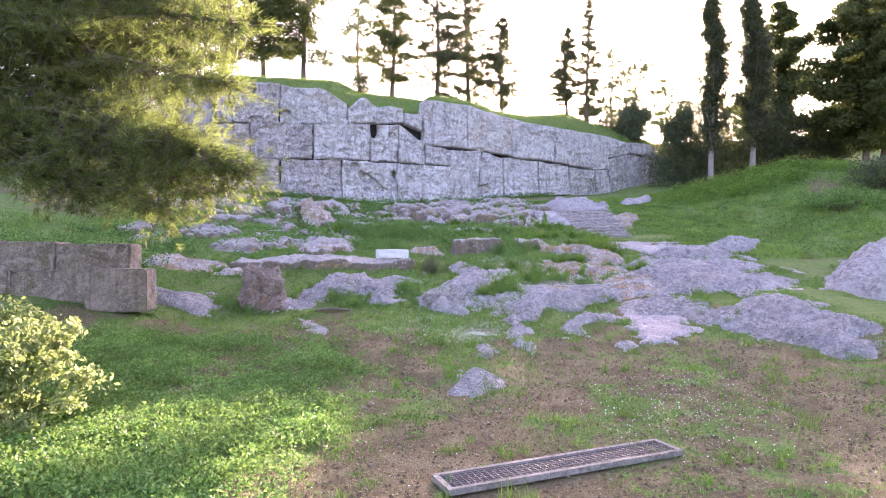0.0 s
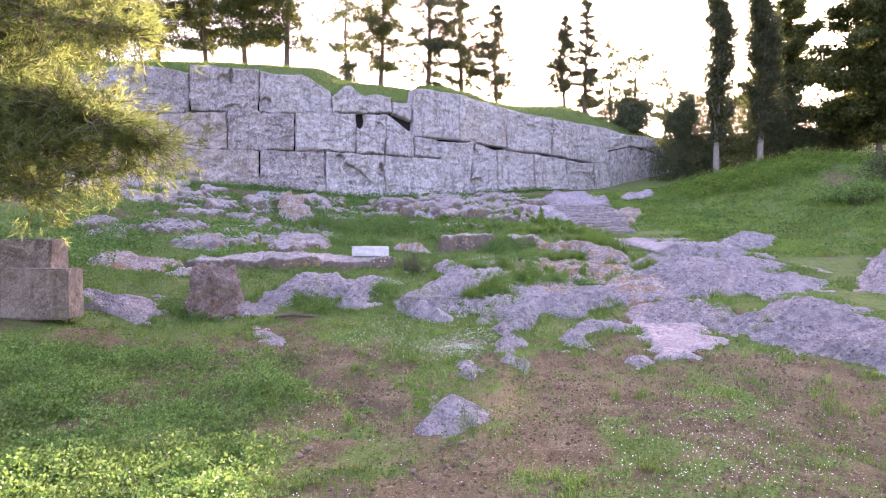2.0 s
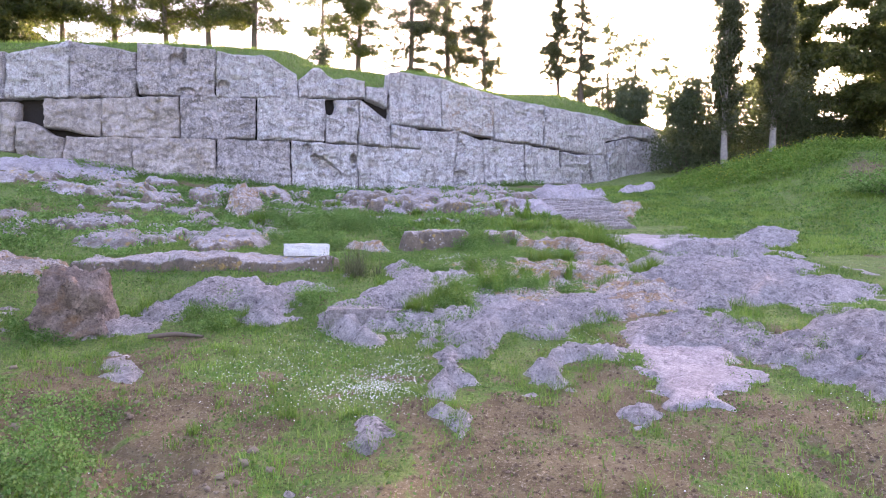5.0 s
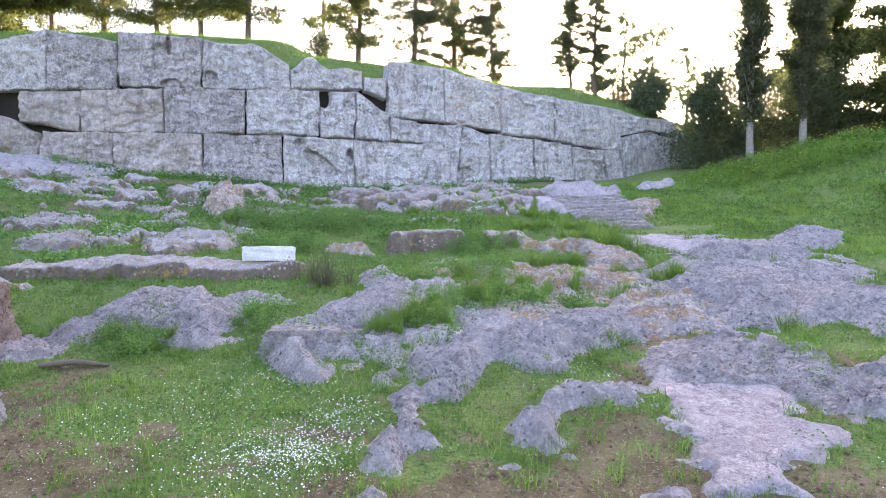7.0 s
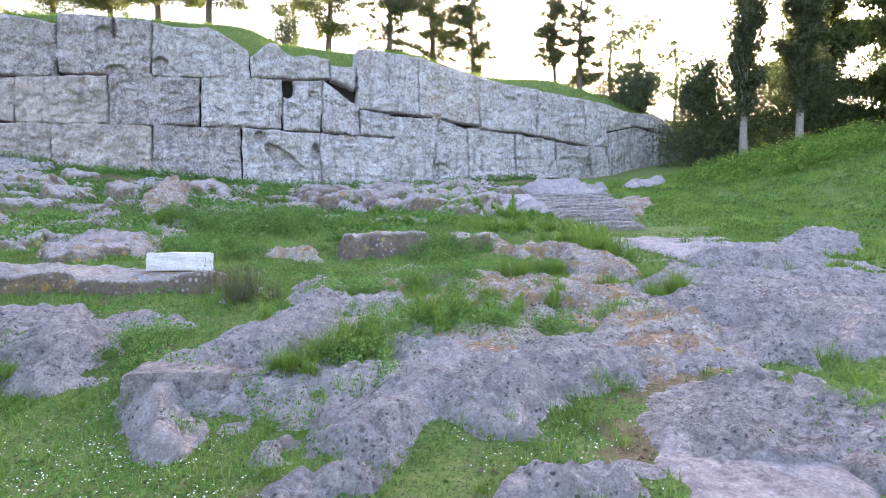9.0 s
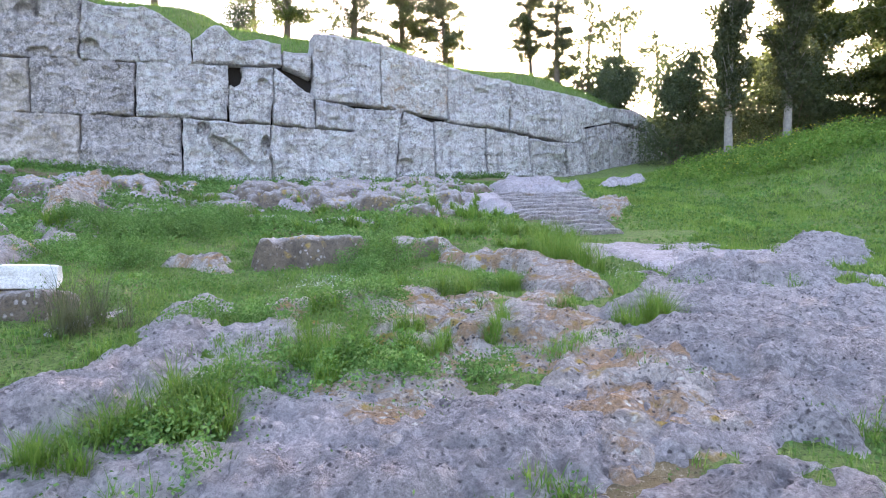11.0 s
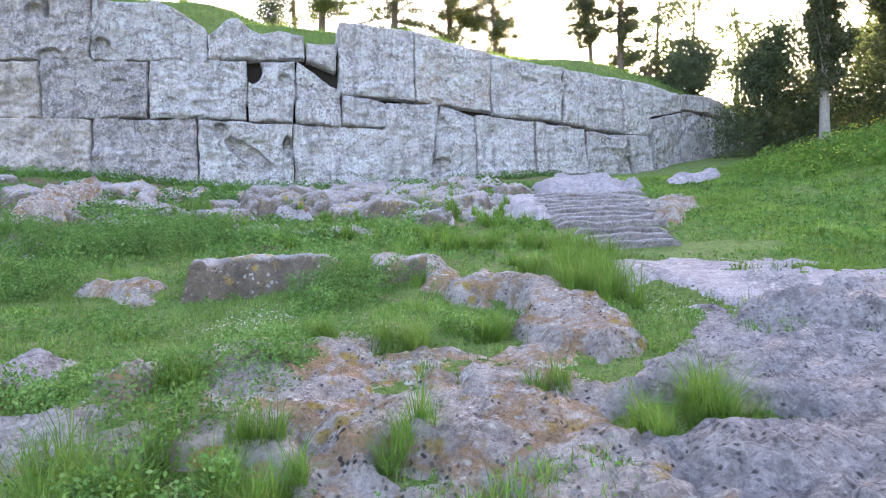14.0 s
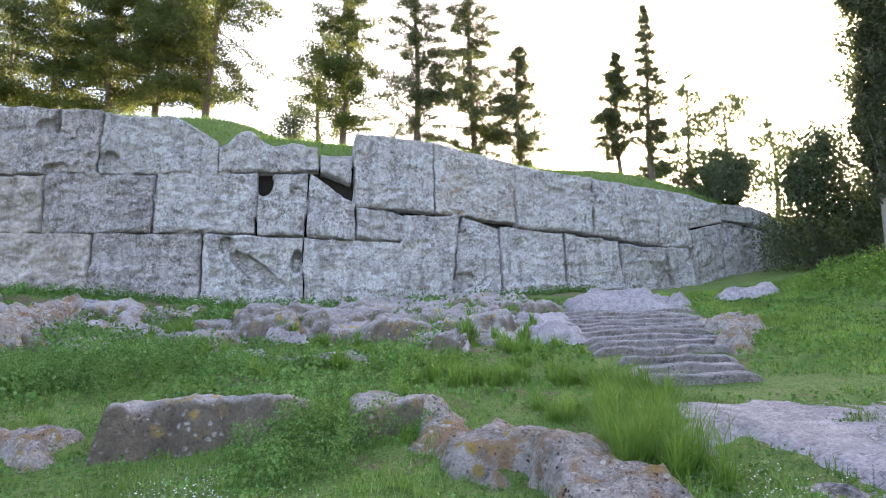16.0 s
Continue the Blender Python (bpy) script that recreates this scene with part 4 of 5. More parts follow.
outcrop([(2.4, 14.0), (5.2, 14.2), (5.6, 16.0), (5.2, 18.8), (3.6, 19.2), (1.6, 18.9), (1.4, 17.5)], 0.13, 0.4, 1, gaps=0.16)
outcrop([(5.0, 14.2), (8.2, 14.8), (9.6, 17.5), (9.4, 20.5), (7.2, 21.5), (6.0, 19.5), (5.2, 17.5)], 0.16, 0.5, 0, gaps=0.18)
outcrop([(3.5, 11.6), (5.5, 11.8), (7.6, 12.6), (8.2, 14.6), (5.2, 14.6), (4.0, 14.0)], 0.1, 0.4, 0, gaps=0.2)
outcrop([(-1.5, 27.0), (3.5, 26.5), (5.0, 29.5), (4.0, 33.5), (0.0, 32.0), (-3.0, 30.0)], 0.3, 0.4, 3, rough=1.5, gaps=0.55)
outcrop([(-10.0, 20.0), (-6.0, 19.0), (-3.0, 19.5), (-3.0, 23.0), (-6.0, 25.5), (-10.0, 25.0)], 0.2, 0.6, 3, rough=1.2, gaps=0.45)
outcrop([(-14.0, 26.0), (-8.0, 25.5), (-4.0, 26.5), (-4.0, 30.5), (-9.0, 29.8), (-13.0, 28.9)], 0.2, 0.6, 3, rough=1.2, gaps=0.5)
outcrop([(4.0, 26.0), (5.0, 25.6), (5.1, 28.0), (4.6, 30.5), (3.9, 29.0)], 0.16, 0.3, 2, gaps=0.2)
outcrop([(5.2, 29.6), (7.6, 30.0), (8.2, 32.0), (7.6, 35.0), (6.4, 34.5), (5.0, 32.0)], 0.22, 0.5, 2, gaps=0.2)
outcrop([(5.6, 20.9), (6.6, 21.4), (8.4, 21.6), (8.5, 22.5), (6.4, 22.5), (5.5, 22.1)], 0.07, 0.2, 2, rough=0.35)

def clear_of_rock(x, y, margin=0.0):
    """True where no outcrop stands above the ground."""
    return rock_top(x, y) < land(x, y) + margin


# ---- rock-cut steps ----
def build_steps():
    flight = holder("stone_steps", (6.2, 24.4, float(land(6.2, 24.4))))
    tagged(flight, "worn shallow steps cut into pale grey limestone", "steps")
    n = 14
    for i in range(n):
        f = i / (n - 1)
        yl, yr = 22.7 + 7.1 * f, 22.95 + 7.3 * f
        xl = np.interp(yl, [22.6, 23.5, 24.1, 25.4, 26.7, 28.7, 30.3], [5.6, 5.5, 5.3, 5.0, 4.56, 4.3, 4.7]) + .25 * fbm(i * 3.3, 1, 0)
        xr = np.interp(yr, [22.9, 23.5, 24.4, 25.6, 27.15, 29.2, 30.6], [6.72, 6.87, 7.07, 7.3, 7.53, 7.89, 8.05]) + .2 * fbm(i * 5.1, 4, 0)
        if i == 0:
            xr = 6.9
        verts, m = [], 26
        tread = 0.72
        for a in range(m + 1):
            u = a / m
            x, y = xl + (xr - xl) * u, yl + (yr - yl) * u
            x += 0.02 * fbm(x * 3, i, 0)
            y += 0.07 * fbm(x * 1.5, i * 4.0, 1.0)
            zt = float(land(x, y)) + 0.13 + 0.02 * fbm(x * 2, i * 3.0, 2.0)
            e = 0.08 * max(0, 1 - min(u, 1 - u) * 12)
            for dy, dz in ((0.05, -0.2), (0.03, -0.08), (-0.005, -0.03), (0.06, 0.0), (0.25, 0.0), (tread, 0.0), (tread + .02, -.15)):
                verts.append((x, y + dy + 0.012 * fbm(x * 6, dy * 9, i), zt + dz - e + 0.012 * fbm(x * 7, dy * 8 + i, 4.0)))
        part("step", fast_mesh("step", np.array(verts) - np.array(flight.location), lattice(m + 1, 7), M_ROCK[0], True), flight)


build_steps()


# ---- loose and set stones ----
def boulder_mesh(size, seed, mat, squareness=0.5, taper=0.0, sub=4, rough=0.12):
    bm = bmesh.new()
    bmesh.ops.create_icosphere(bm, subdivisions=sub, radius=1.0)
    for v in bm.verts:
        c = v.co.copy()
        m = max(abs(c.x), abs(c.y), abs(c.z))
        c = c.lerp(c / m * 0.86, squareness)
        k = 1 - taper * (c.z * 0.5 + 0.5)
        d = 1 + rough * fbm(c.x * 1.6, c.y * 1.6, c.z * 1.6 + seed, 5)
        v.co = Vector((c.x * size[0] * k * d, c.y * size[1] * k * d, c.z * size[2] * d))
    me = bpy.data.meshes.new("stone")
    bm.to_mesh(me)
    bm.free()
    me.materials.append(mat)
    me.polygons.foreach_set("use_smooth", [True] * len(me.polygons))
    return me


def rest(x, y, lift=0.0):
    return (x, y, float(land(x, y)) + lift)


standing = new("boulder", boulder_mesh((.62, .5, .56), 11.0, M_REDROCK, .92, .38, 5, .34))
standing.matrix_world = pose(*rest(-4.05, 14.15, .33), 0, 0, 14)
tagged(standing, "blocky reddish-brown standing boulder narrowing to its broken top", "boulder")


def ashlar(x, y, z, lx, ly, lz, turn, mat, label, name="stone_block", seed=1.0):
    bm = bmesh.new()
    bmesh.ops.create_cube(bm, size=1.0)
    bmesh.ops.bevel(bm, geom=bm.edges[:], offset=0.035, segments=2, affect='EDGES')
    bmesh.ops.subdivide_edges(bm, edges=bm.edges[:], cuts=4, use_grid_fill=True)
    for v in bm.verts:
        q = v.co.copy()
        v.co = Vector((q.x * lx, q.y * ly, q.z * lz))
        v.co += Vector((fbm(q.x * 3, q.y * 3, q.z * 3 + seed), fbm(q.x * 3 + 7, q.y * 3, q.z * 3 + seed), fbm(q.x * 3, q.y * 3 + 5, q.z * 3 + seed))) * 0.018
    me = bpy.data.meshes.new(name)
    bm.to_mesh(me)
    bm.free()
    me.materials.append(mat)
    ob = new(name, me)
    ob.matrix_world = pose(x, y, z, 0, 0, turn)
    return tagged(ob, label, "stone block")


ashlar(.05, 14.2, float(land(.05, 14.2)) + .1, .85, .6, .3, 6, M_ROCK[0], "squared grey limestone ledge cut from the bedrock")
ashlar(-1.42, 17.62, 1.44, .86, .36, .25, 22, M_MARBLE, "white marble block lying on a low rock ledge")
old = "brown weathered squared block of a ruined low wall"
ashlar(-6.2, 12.2, .78, 1.15, .5, .82, 4, M_OLDBLOCK, old, seed=2)
ashlar(-6.85, 12.62, 1.38, 1.42, .55, .58, 3, M_OLDBLOCK, old, seed=3)
ashlar(-8.3, 12.66, 1.42, 1.4, .55, .6, 3, M_OLDBLOCK, old, seed=4)
ashlar(-9.72, 12.72, 1.47, 1.35, .55, .62, 3, M_OLDBLOCK, old, seed=5)
ashlar(-7.6, 12.45, .68, 1.5, .5, .9, 3, M_OLDBLOCK, old, seed=6)
ashlar(-9.2, 12.5, .73, 1.5, .5, .9, 3, M_OLDBLOCK, old, seed=7)

rng = random.Random(5)
stone_meshes = [boulder_mesh((1, .8, .55), s, M_PEBBLE, .7, .2, 2, .55) for s in (1.0, 5.0, 9.0, 14.0)]
for cx, cy, r, many in ((-2.0, 10.6, 1.1, 22), (-.3, 8.0, 1.3, 16), (.4, 6.0, 1.3, 14), (-2.9, 11.6, 1.2, 12), (5.2, 8.2, 1.2, 8), (.5, 7.7, .4, 8), (5.3, 13.0, .5, 9), (3.7, 12.2, .25, 6), (-0.46, 8.94, .55, 18), (-0.31, 9.44, .4, 14), (-1.77, 9.07, .8, 14), (-3.79, 11.72, .7, 10)):
    for _ in range(many):
        a, q = rng.uniform(0, 6.28), r * math.sqrt(rng.random())
        x, y, s = cx + q * math.cos(a), cy + q * math.sin(a), .012 + .04 * rng.random() ** 2
        ob = new("loose_stone", rng.choice(stone_meshes))
        ob.matrix_world = pose(*rest(x, y, s * .25), rng.uniform(-15, 15), rng.uniform(-15, 15), rng.uniform(0, 360)) @ Matrix.Diagonal((s, s, s, 1))
        tagged(ob, "small broken limestone lump lying on bare earth", "stone", group="loose stones on the path")


def gravel(count, seed):
    r = np.random.RandomState(seed)
    x, y = r.uniform(-5.5, 7.5, count), 3.2 + 10.8 * r.random_sample(count) ** 1.25
    clump = rolling(x * 1.4, y * 1.4, 19.0, 3) + .6 * rolling(x * 4, y * 4, 23.0, 2)
    keep = (soil(x, y) + .5 * clump + .7 * gully(x, y) + r.normal(scale=.15, size=count) > .55) & clear_of_rock(x, y)
    keep &= np.abs((x - 1.12) * -.383 + (y - 5.66) * .924) + 10 * (np.abs((x - 1.12) * .924 + (y - 5.66) * .383) > 1.3) > .24
    x, y = x[keep], y[keep]
    count = len(x)
    s = .004 + .02 * r.random_sample(count) ** 4.5
    octa = np.array([(1, 0, 0), (0, 1, 0), (-1, 0, 0), (0, -1, 0), (0, 0, .7), (0, 0, -.5)])
    tri = np.array([(0, 1, 4), (1, 2, 4), (2, 3, 4), (3, 0, 4), (1, 0, 5), (2, 1, 5), (3, 2, 5), (0, 3, 5)])
    v = octa[None] * s[:, None, None] * r.uniform(.6, 1.3, (count, 6, 1))
    t = r.uniform(0, 2 * np.pi, count)
    c, sn = np.cos(t)[:, None], np.sin(t)[:, None]
    v = np.stack([v[..., 0] * c - v[..., 1] * sn, v[..., 0] * sn + v[..., 1] * c, v[..., 2]], -1)
    v += np.stack([x, y, land(x, y) + s * .3], -1)[:, None]
    f = (tri[None] + 6 * np.arange(count)[:, None, None]).reshape(-1, 3)
    tagged(new("gravel", fast_mesh("gravel", v.reshape(-1, 3), f, M_PEBBLE)), "fine pale grit scattered over trodden earth", "gravel", kind="stuff")


gravel(90000, 3)


# ---- drain grating ----
def build_grating():
    x, y, yaw, length, width = 1.12, 5.66, 22.5, 2.32, .34
    gr = holder("drain_grating", (x, y, float(land(x, y)) + .038))
    gr.rotation_euler = (0, math.atan2(.03, 2.3) * -1, radians(yaw))
    tagged(gr, "long narrow galvanised drain grating in a grey rim", "grating")

    def bars(name, boxes, mat, label=""):
        bm = bmesh.new()
        for cx, cy, cz, lx, ly, lz in boxes:
            bmesh.ops.create_cube(bm, size=1.0, matrix=Matrix.Translation((cx, cy, cz)) @ Matrix.Diagonal((lx, ly, lz, 1)))
        me = bpy.data.meshes.new(name)
        bm.to_mesh(me)
        bm.free()
        me.materials.append(mat)
        return part(name, me, gr, label)
    for sgn in (-1, 1):
        bars("rim", [(0, sgn * width / 2, .005, length, .045, .05)], M_CONCRETE)
        bars("rim", [(sgn * length / 2, 0, .004, .05, width + .04, .05)], M_CONCRETE)
    for i in range(1, int(length / .06)):
        bars("cross_bar", [(-length / 2 + .06 * i + .02, 0, 0.004, .006, width - .04, .02)], M_IRON)
    for i in range(8):
        bars("long_bar", [(0, -width / 2 + .03 + .04 * i, .003, length - .05, .006, .028)], M_IRON)
    # Plate just under the bars, near-black to paint the drain's shade.
    bars("drain_pit", [(0, 0, -.022, length - .04, width - .03, .01)], M_DARK, "near-black drain bottom, its shade put into the colour")


build_grating()


# ---- trees and shrubs ----
def tube(points, radii, sides=7):
    """Verts and quads of a tapering tube along a line of points."""
    pts = [Vector(p) for p in points]
    verts, faces = [], []
    for k, p in enumerate(pts):
        d = (pts[min(k + 1, len(pts) - 1)] - pts[max(k - 1, 0)]).normalized()
        a = d.orthogonal().normalized() if abs(d.z) < 0.9 else d.cross(Vector((0, 1, 0))).normalized()
        b = d.cross(a)
        for s in range(sides):
            w = 2 * math.pi * s / sides
            verts.append(p + (a * math.cos(w) + b * math.sin(w)) * radii[k])
    for k in range(len(pts) - 1):
        for s in range(sides):
            faces.append((k * sides + s, k * sides + (s + 1) % sides, (k + 1) * sides + (s + 1) % sides, (k + 1) * sides + s))
    return verts, faces


def join_tubes(name, tubes, mat):
    verts, faces = [], []
    for v, f in tubes:
        o = len(verts)
        verts += v
        faces += [tuple(i + o for i in q) for q in f]
    return mesh_of(name, verts, faces, mat)


def leaf_cards(centres, size, seed, slim=0.45, droop=0.0):
    """A small folded leaf at each centre, turned at random."""
    r = np.random.RandomState(seed)
    c = np.asarray(centres, float)
    n = len(c)
    d = r.normal(size=(n, 3))
    d[:, 2] -= droop
    d /= np.linalg.norm(d, axis=1)[:, None]
    e = np.cross(d, r.normal(size=(n, 3)))
    e /= np.linalg.norm(e, axis=1)[:, None] + 1e-9
    s = size * r.uniform(.6, 1.3, n)[:, None]
    v = np.stack([c - d * s * .5, c + e * s * slim * .5, c + d * s * .5, c - e * s * slim * .5], 1)
    return v.reshape(-1, 3), np.arange(n * 4).reshape(n, 4)


def needle_cards(centres, dirs, size, seed, per=22, width=0.006):
    """Tufts of fine needles that fan out along a twig's direction."""
    r = np.random.RandomState(seed)
    c = np.repeat(np.asarray(centres, float), per, 0)
    d = np.repeat(np.asarray(dirs, float), per, 0) + r.normal(scale=.62, size=(len(c), 3))
    d /= np.linalg.norm(d, axis=1)[:, None] + 1e-9
    e = np.cross(d, r.normal(size=d.shape))
    e /= np.linalg.norm(e, axis=1)[:, None] + 1e-9
    s = size * r.uniform(.6, 1.2, len(c))[:, None]
    c = c + r.normal(scale=size * .18, size=c.shape)
    v = np.stack([c - e * width * .5, c + e * width * .5, c + d * s], 1)
    return v.reshape(-1, 3), np.arange(len(c) * 3).reshape(-1, 3)


def conifer(name, base, height, reach, bare, seed, leaf, bark, label, lean=(0, 0), density=1.0, size=.17, trunk_r=None, shape="pine", limbs=34):
    """A tapered trunk, limbs in loose whorls, and a ragged crown of many small sprays."""
    r = random.Random(seed)
    tree = holder(name, base)
    tagged(tree, label, "tree", group="trees on the hill")
    tr = trunk_r or height * .010 + .05
    line = [(lean[0] * f * f * height + .10 * math.sin(f * 5 + seed), lean[1] * f * height + .08 * math.cos(f * 4 + seed), -.3 + f * (height + .3)) for f in np.linspace(0, 1, 9)]
    line[0] = (line[0][0], line[0][1], -.4)
    tubes = [tube(line, [tr * (1.25 - .2 * min(1, k)) * (1 - .9 * k / 8) + .012 for k in range(9)], 8)]
    pts = []
    for i in range(limbs):
        f = bare + (1 - bare) * ((i + r.random() * .8) / limbs) ** .9
        q = f * 8
        k = min(7, int(q))
        a, b = Vector(line[k]), Vector(line[k + 1])
        root = a.lerp(b, q - k)
        g_ = (f - bare) / (1 - bare)
        if shape == "pine":
            prof = min(1, .5 + g_ * 2.2) * (1 - g_) ** .85 + .08
        elif shape == "column":
            prof = min(1, .3 + g_ * 5) * (1 - g_ ** 3) * 1.0 + .05
        else:
            prof = math.sin(math.pi * min(1, g_ * .85 + .15)) + .1
        length = reach * prof * r.uniform(.65, 1.15)
        w = r.uniform(0, 6.28) + i * 2.4
        rise = r.uniform(-.35, .5) if shape != "column" else r.uniform(1.2, 2.4)
        tip = root + Vector((math.cos(w) * length, math.sin(w) * length, rise * length))
        mid = root.lerp(tip, .5) + Vector((0, 0, .07 * length))
        tubes.append(tube([root, mid, tip], [tr * .22 * (1 - f * .6) + .01, tr * .12 * (1 - f * .6) + .008, .006], 4))
        many = int((8 + 34 * length) * density)
        for _ in range(many):
            s = r.random() ** .7
            p = root.lerp(tip, s) + Vector((0, 0, .07 * length * (1 - abs(2 * s - 1))))
            sp = .14 if shape == "column" else .07 + .085 * length * (1 - s * .6)
            hub = p + Vector((r.gauss(0, sp), r.gauss(0, sp), r.gauss(0, sp * .55)))
            for _ in range(5):
                pts.append(hub + Vector((r.gauss(0, size * .7), r.gauss(0, size * .7), r.gauss(0, size * .6))))
    part("trunk", join_tubes("trunk", tubes, bark), tree)
    v, f = leaf_cards(pts, size, seed, .5)
    part("crown", fast_mesh("crown", v, f, leaf), tree)
    return tree


def shrub(name, base, radii, seed, leaf, label, count=5000, size=.13, lobes=16, category="bush", lobe=(.32, .55)):
    """Stems and a ragged mass of leaves in uneven lobes."""
    r = random.Random(seed)
    bush = holder(name, base)
    tagged(bush, label, category)
    pts, tubes, thin = [], [], min(1.0, 14 / lobes)
    for i in range(lobes):
        w, q = r.uniform(0, 6.28), r.uniform(.1, .75)
        c = Vector((math.cos(w) * q * radii[0], math.sin(w) * q * radii[1], radii[2] * r.uniform(.12, 1.4)))
        rad = r.uniform(*lobe)
        tubes.append(tube([(c.x * .15, c.y * .15, -.15), (c.x * .5, c.y * .5, c.z * .5), tuple(c)], [(.03 + radii[2] * .012) * thin, .025 * thin, .008 * thin], 5))
        for _ in range(count // lobes):
            d = Vector((r.gauss(0, 1), r.gauss(0, 1), r.gauss(0, 1))).normalized() * (r.random() ** .4) * rad
            n_ = 1 + .5 * fbm(d.x * 5 + i * 3, d.y * 5, d.z * 5, 3)
            p = c + Vector((d.x * radii[0], d.y * radii[1], d.z * radii[2])) * n_
            if p.z > -.05:
                pts.append(p)
    part("stem", join_tubes("stem", tubes, M_BARK), bush)
    v, f = leaf_cards(pts, size, seed, .55)
    part("foliage", fast_mesh("foliage", v, f, leaf), bush)
    return bush


def spot(x, y):
    return (x, y, float(land(x, y)))


PINE = "dark conifer with ragged open crown on the grassy hilltop"
for k, (x, y, h, reach, bare, size, dens) in enumerate([
        (-16.2, 38.4, 9.5, 3.8, .14, .16, .8), (-13.3, 38.2, 9.0, 3.6, .16, .16, .8), (-10.9, 38.0, 9.5, 3.6, .16, .16, .8), (-8.3, 37.4, 9.8, 3.7, .14, .16, .8),
        (-3.2, 39.2, 9.2, 2.9, .10, .14, .95), (-.5, 41.0, 10.2, 2.3, .05, .13, 1.1), (1.6, 45.4, 12.0, 3.0, .04, .15, 1.1), (4.0, 44.4, 7.2, 2.4, .13, .13, .9),
        (8.7, 44.6, 6.4, 1.8, .18, .12, 1.2), (10.1, 44.2, 9.0, 1.5, .14, .12, 1.1)]):
    conifer("conifer", spot(x, y), h, reach, bare, 20 + k, M_PINE if k < 5 else M_CYPRESS, M_BARK, PINE, density=dens * 2.6, size=size * .66, limbs=84, lean=(.03 * (k == 3), 0))
for k, (x, y, h, reach) in enumerate([(12.4, 46.5, 6.4, 2.3), (14.4, 47.5, 6.2, 2.6), (17.0, 48.5, 5.2, 1.8), (-20, 40, 9, 3.2), (-23, 42, 9.5, 3.2), (-6, 44, 8, 2.3)]):
    conifer("small_tree", spot(x, y), h, reach, .2, 60 + k, M_SHRUB, M_BARK, "thin open-crowned tree against the bright sky", density=.8, size=.13, shape="round", limbs=34)
for k, (x, y, h, reach) in enumerate([(14.8, 34.7, 10.6, .8), (16.9, 34.4, 9.6, .95)]):
    conifer("cypress", spot(x, y), h, reach, .17, 80 + k, M_CYPRESS, M_BARKPALE, "tall narrow dark cypress with a bare pale trunk", density=2.6, size=.125, shape="column", limbs=115, trunk_r=.15, lean=(-.004, 0))
for k, (x, y, h, reach, bare) in enumerate([(23.0, 34.5, 11, 4.2, .16), (27.5, 30.0, 12, 4.6, .15), (22, 41, 11, 3.8, .1), (28, 40, 12, 4.4, .1), (-19.4, 35.0, 7.5, 3.6, .05), (-22.5, 35.5, 8.5, 4.0, .05)]):
    conifer("pine_tree", spot(x, y), h, reach, bare, 90 + k, M_PINE, M_BARK, "broad dark pine with layered drooping boughs", density=2.3, size=.21, limbs=66)
for k, (x, y, rx, ry, rz, n) in enumerate([(14.2, 38.4, 1.9, 1.6, 2.9, 12000), (16.0, 38.2, 2.2, 1.8, 3.2, 12000), (19.0, 38.0, 2.6, 2.0, 2.8, 11000), (22.5, 37.5, 3.0, 2.0, 3.0, 10000),
                                            # Last shrub, at x 10, is added to block low sun below the crowns.
                                            (17.0, 44.0, 3.0, 2.4, 2.3, 7000), (21.0, 45.0, 3.4, 2.4, 2.6, 7000), (13.2, 43.5, 1.6, 1.5, 1.5, 6000), (11.4, 44.6, 1.7, 1.2, 1.0, 2400), (13.2, 45.6, 2.2, 1.4, 1.6, 6000), (10.0, 47.0, 2.1, 1.0, .8, 4000)]):
    shrub("shrub", spot(x, y), (rx, ry, rz), 120 + k, M_SHRUB, "dense dark evergreen shrub beyond the wall's end", int(n * 1.5), .125)
shrub("shrub", spot(-5.0, 38.0), (1.1, .9, .9), 140, M_SHRUB, "grey-green olive-like shrub on the hilltop", 2600, .11)
shrub("shrub", spot(15.4, 24.3), (1.8, 1.4, .55), 141, M_WEED, "low green shrub on the grassy bank", 5000, .09)
shrub("shrub", spot(18.4, 26.0), (2.2, 1.6, .8), 142, M_SHRUB, "low green shrub on the grassy bank", 6000, .10)
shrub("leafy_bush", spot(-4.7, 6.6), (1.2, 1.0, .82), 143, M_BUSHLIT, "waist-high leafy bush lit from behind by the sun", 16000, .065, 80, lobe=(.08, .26))


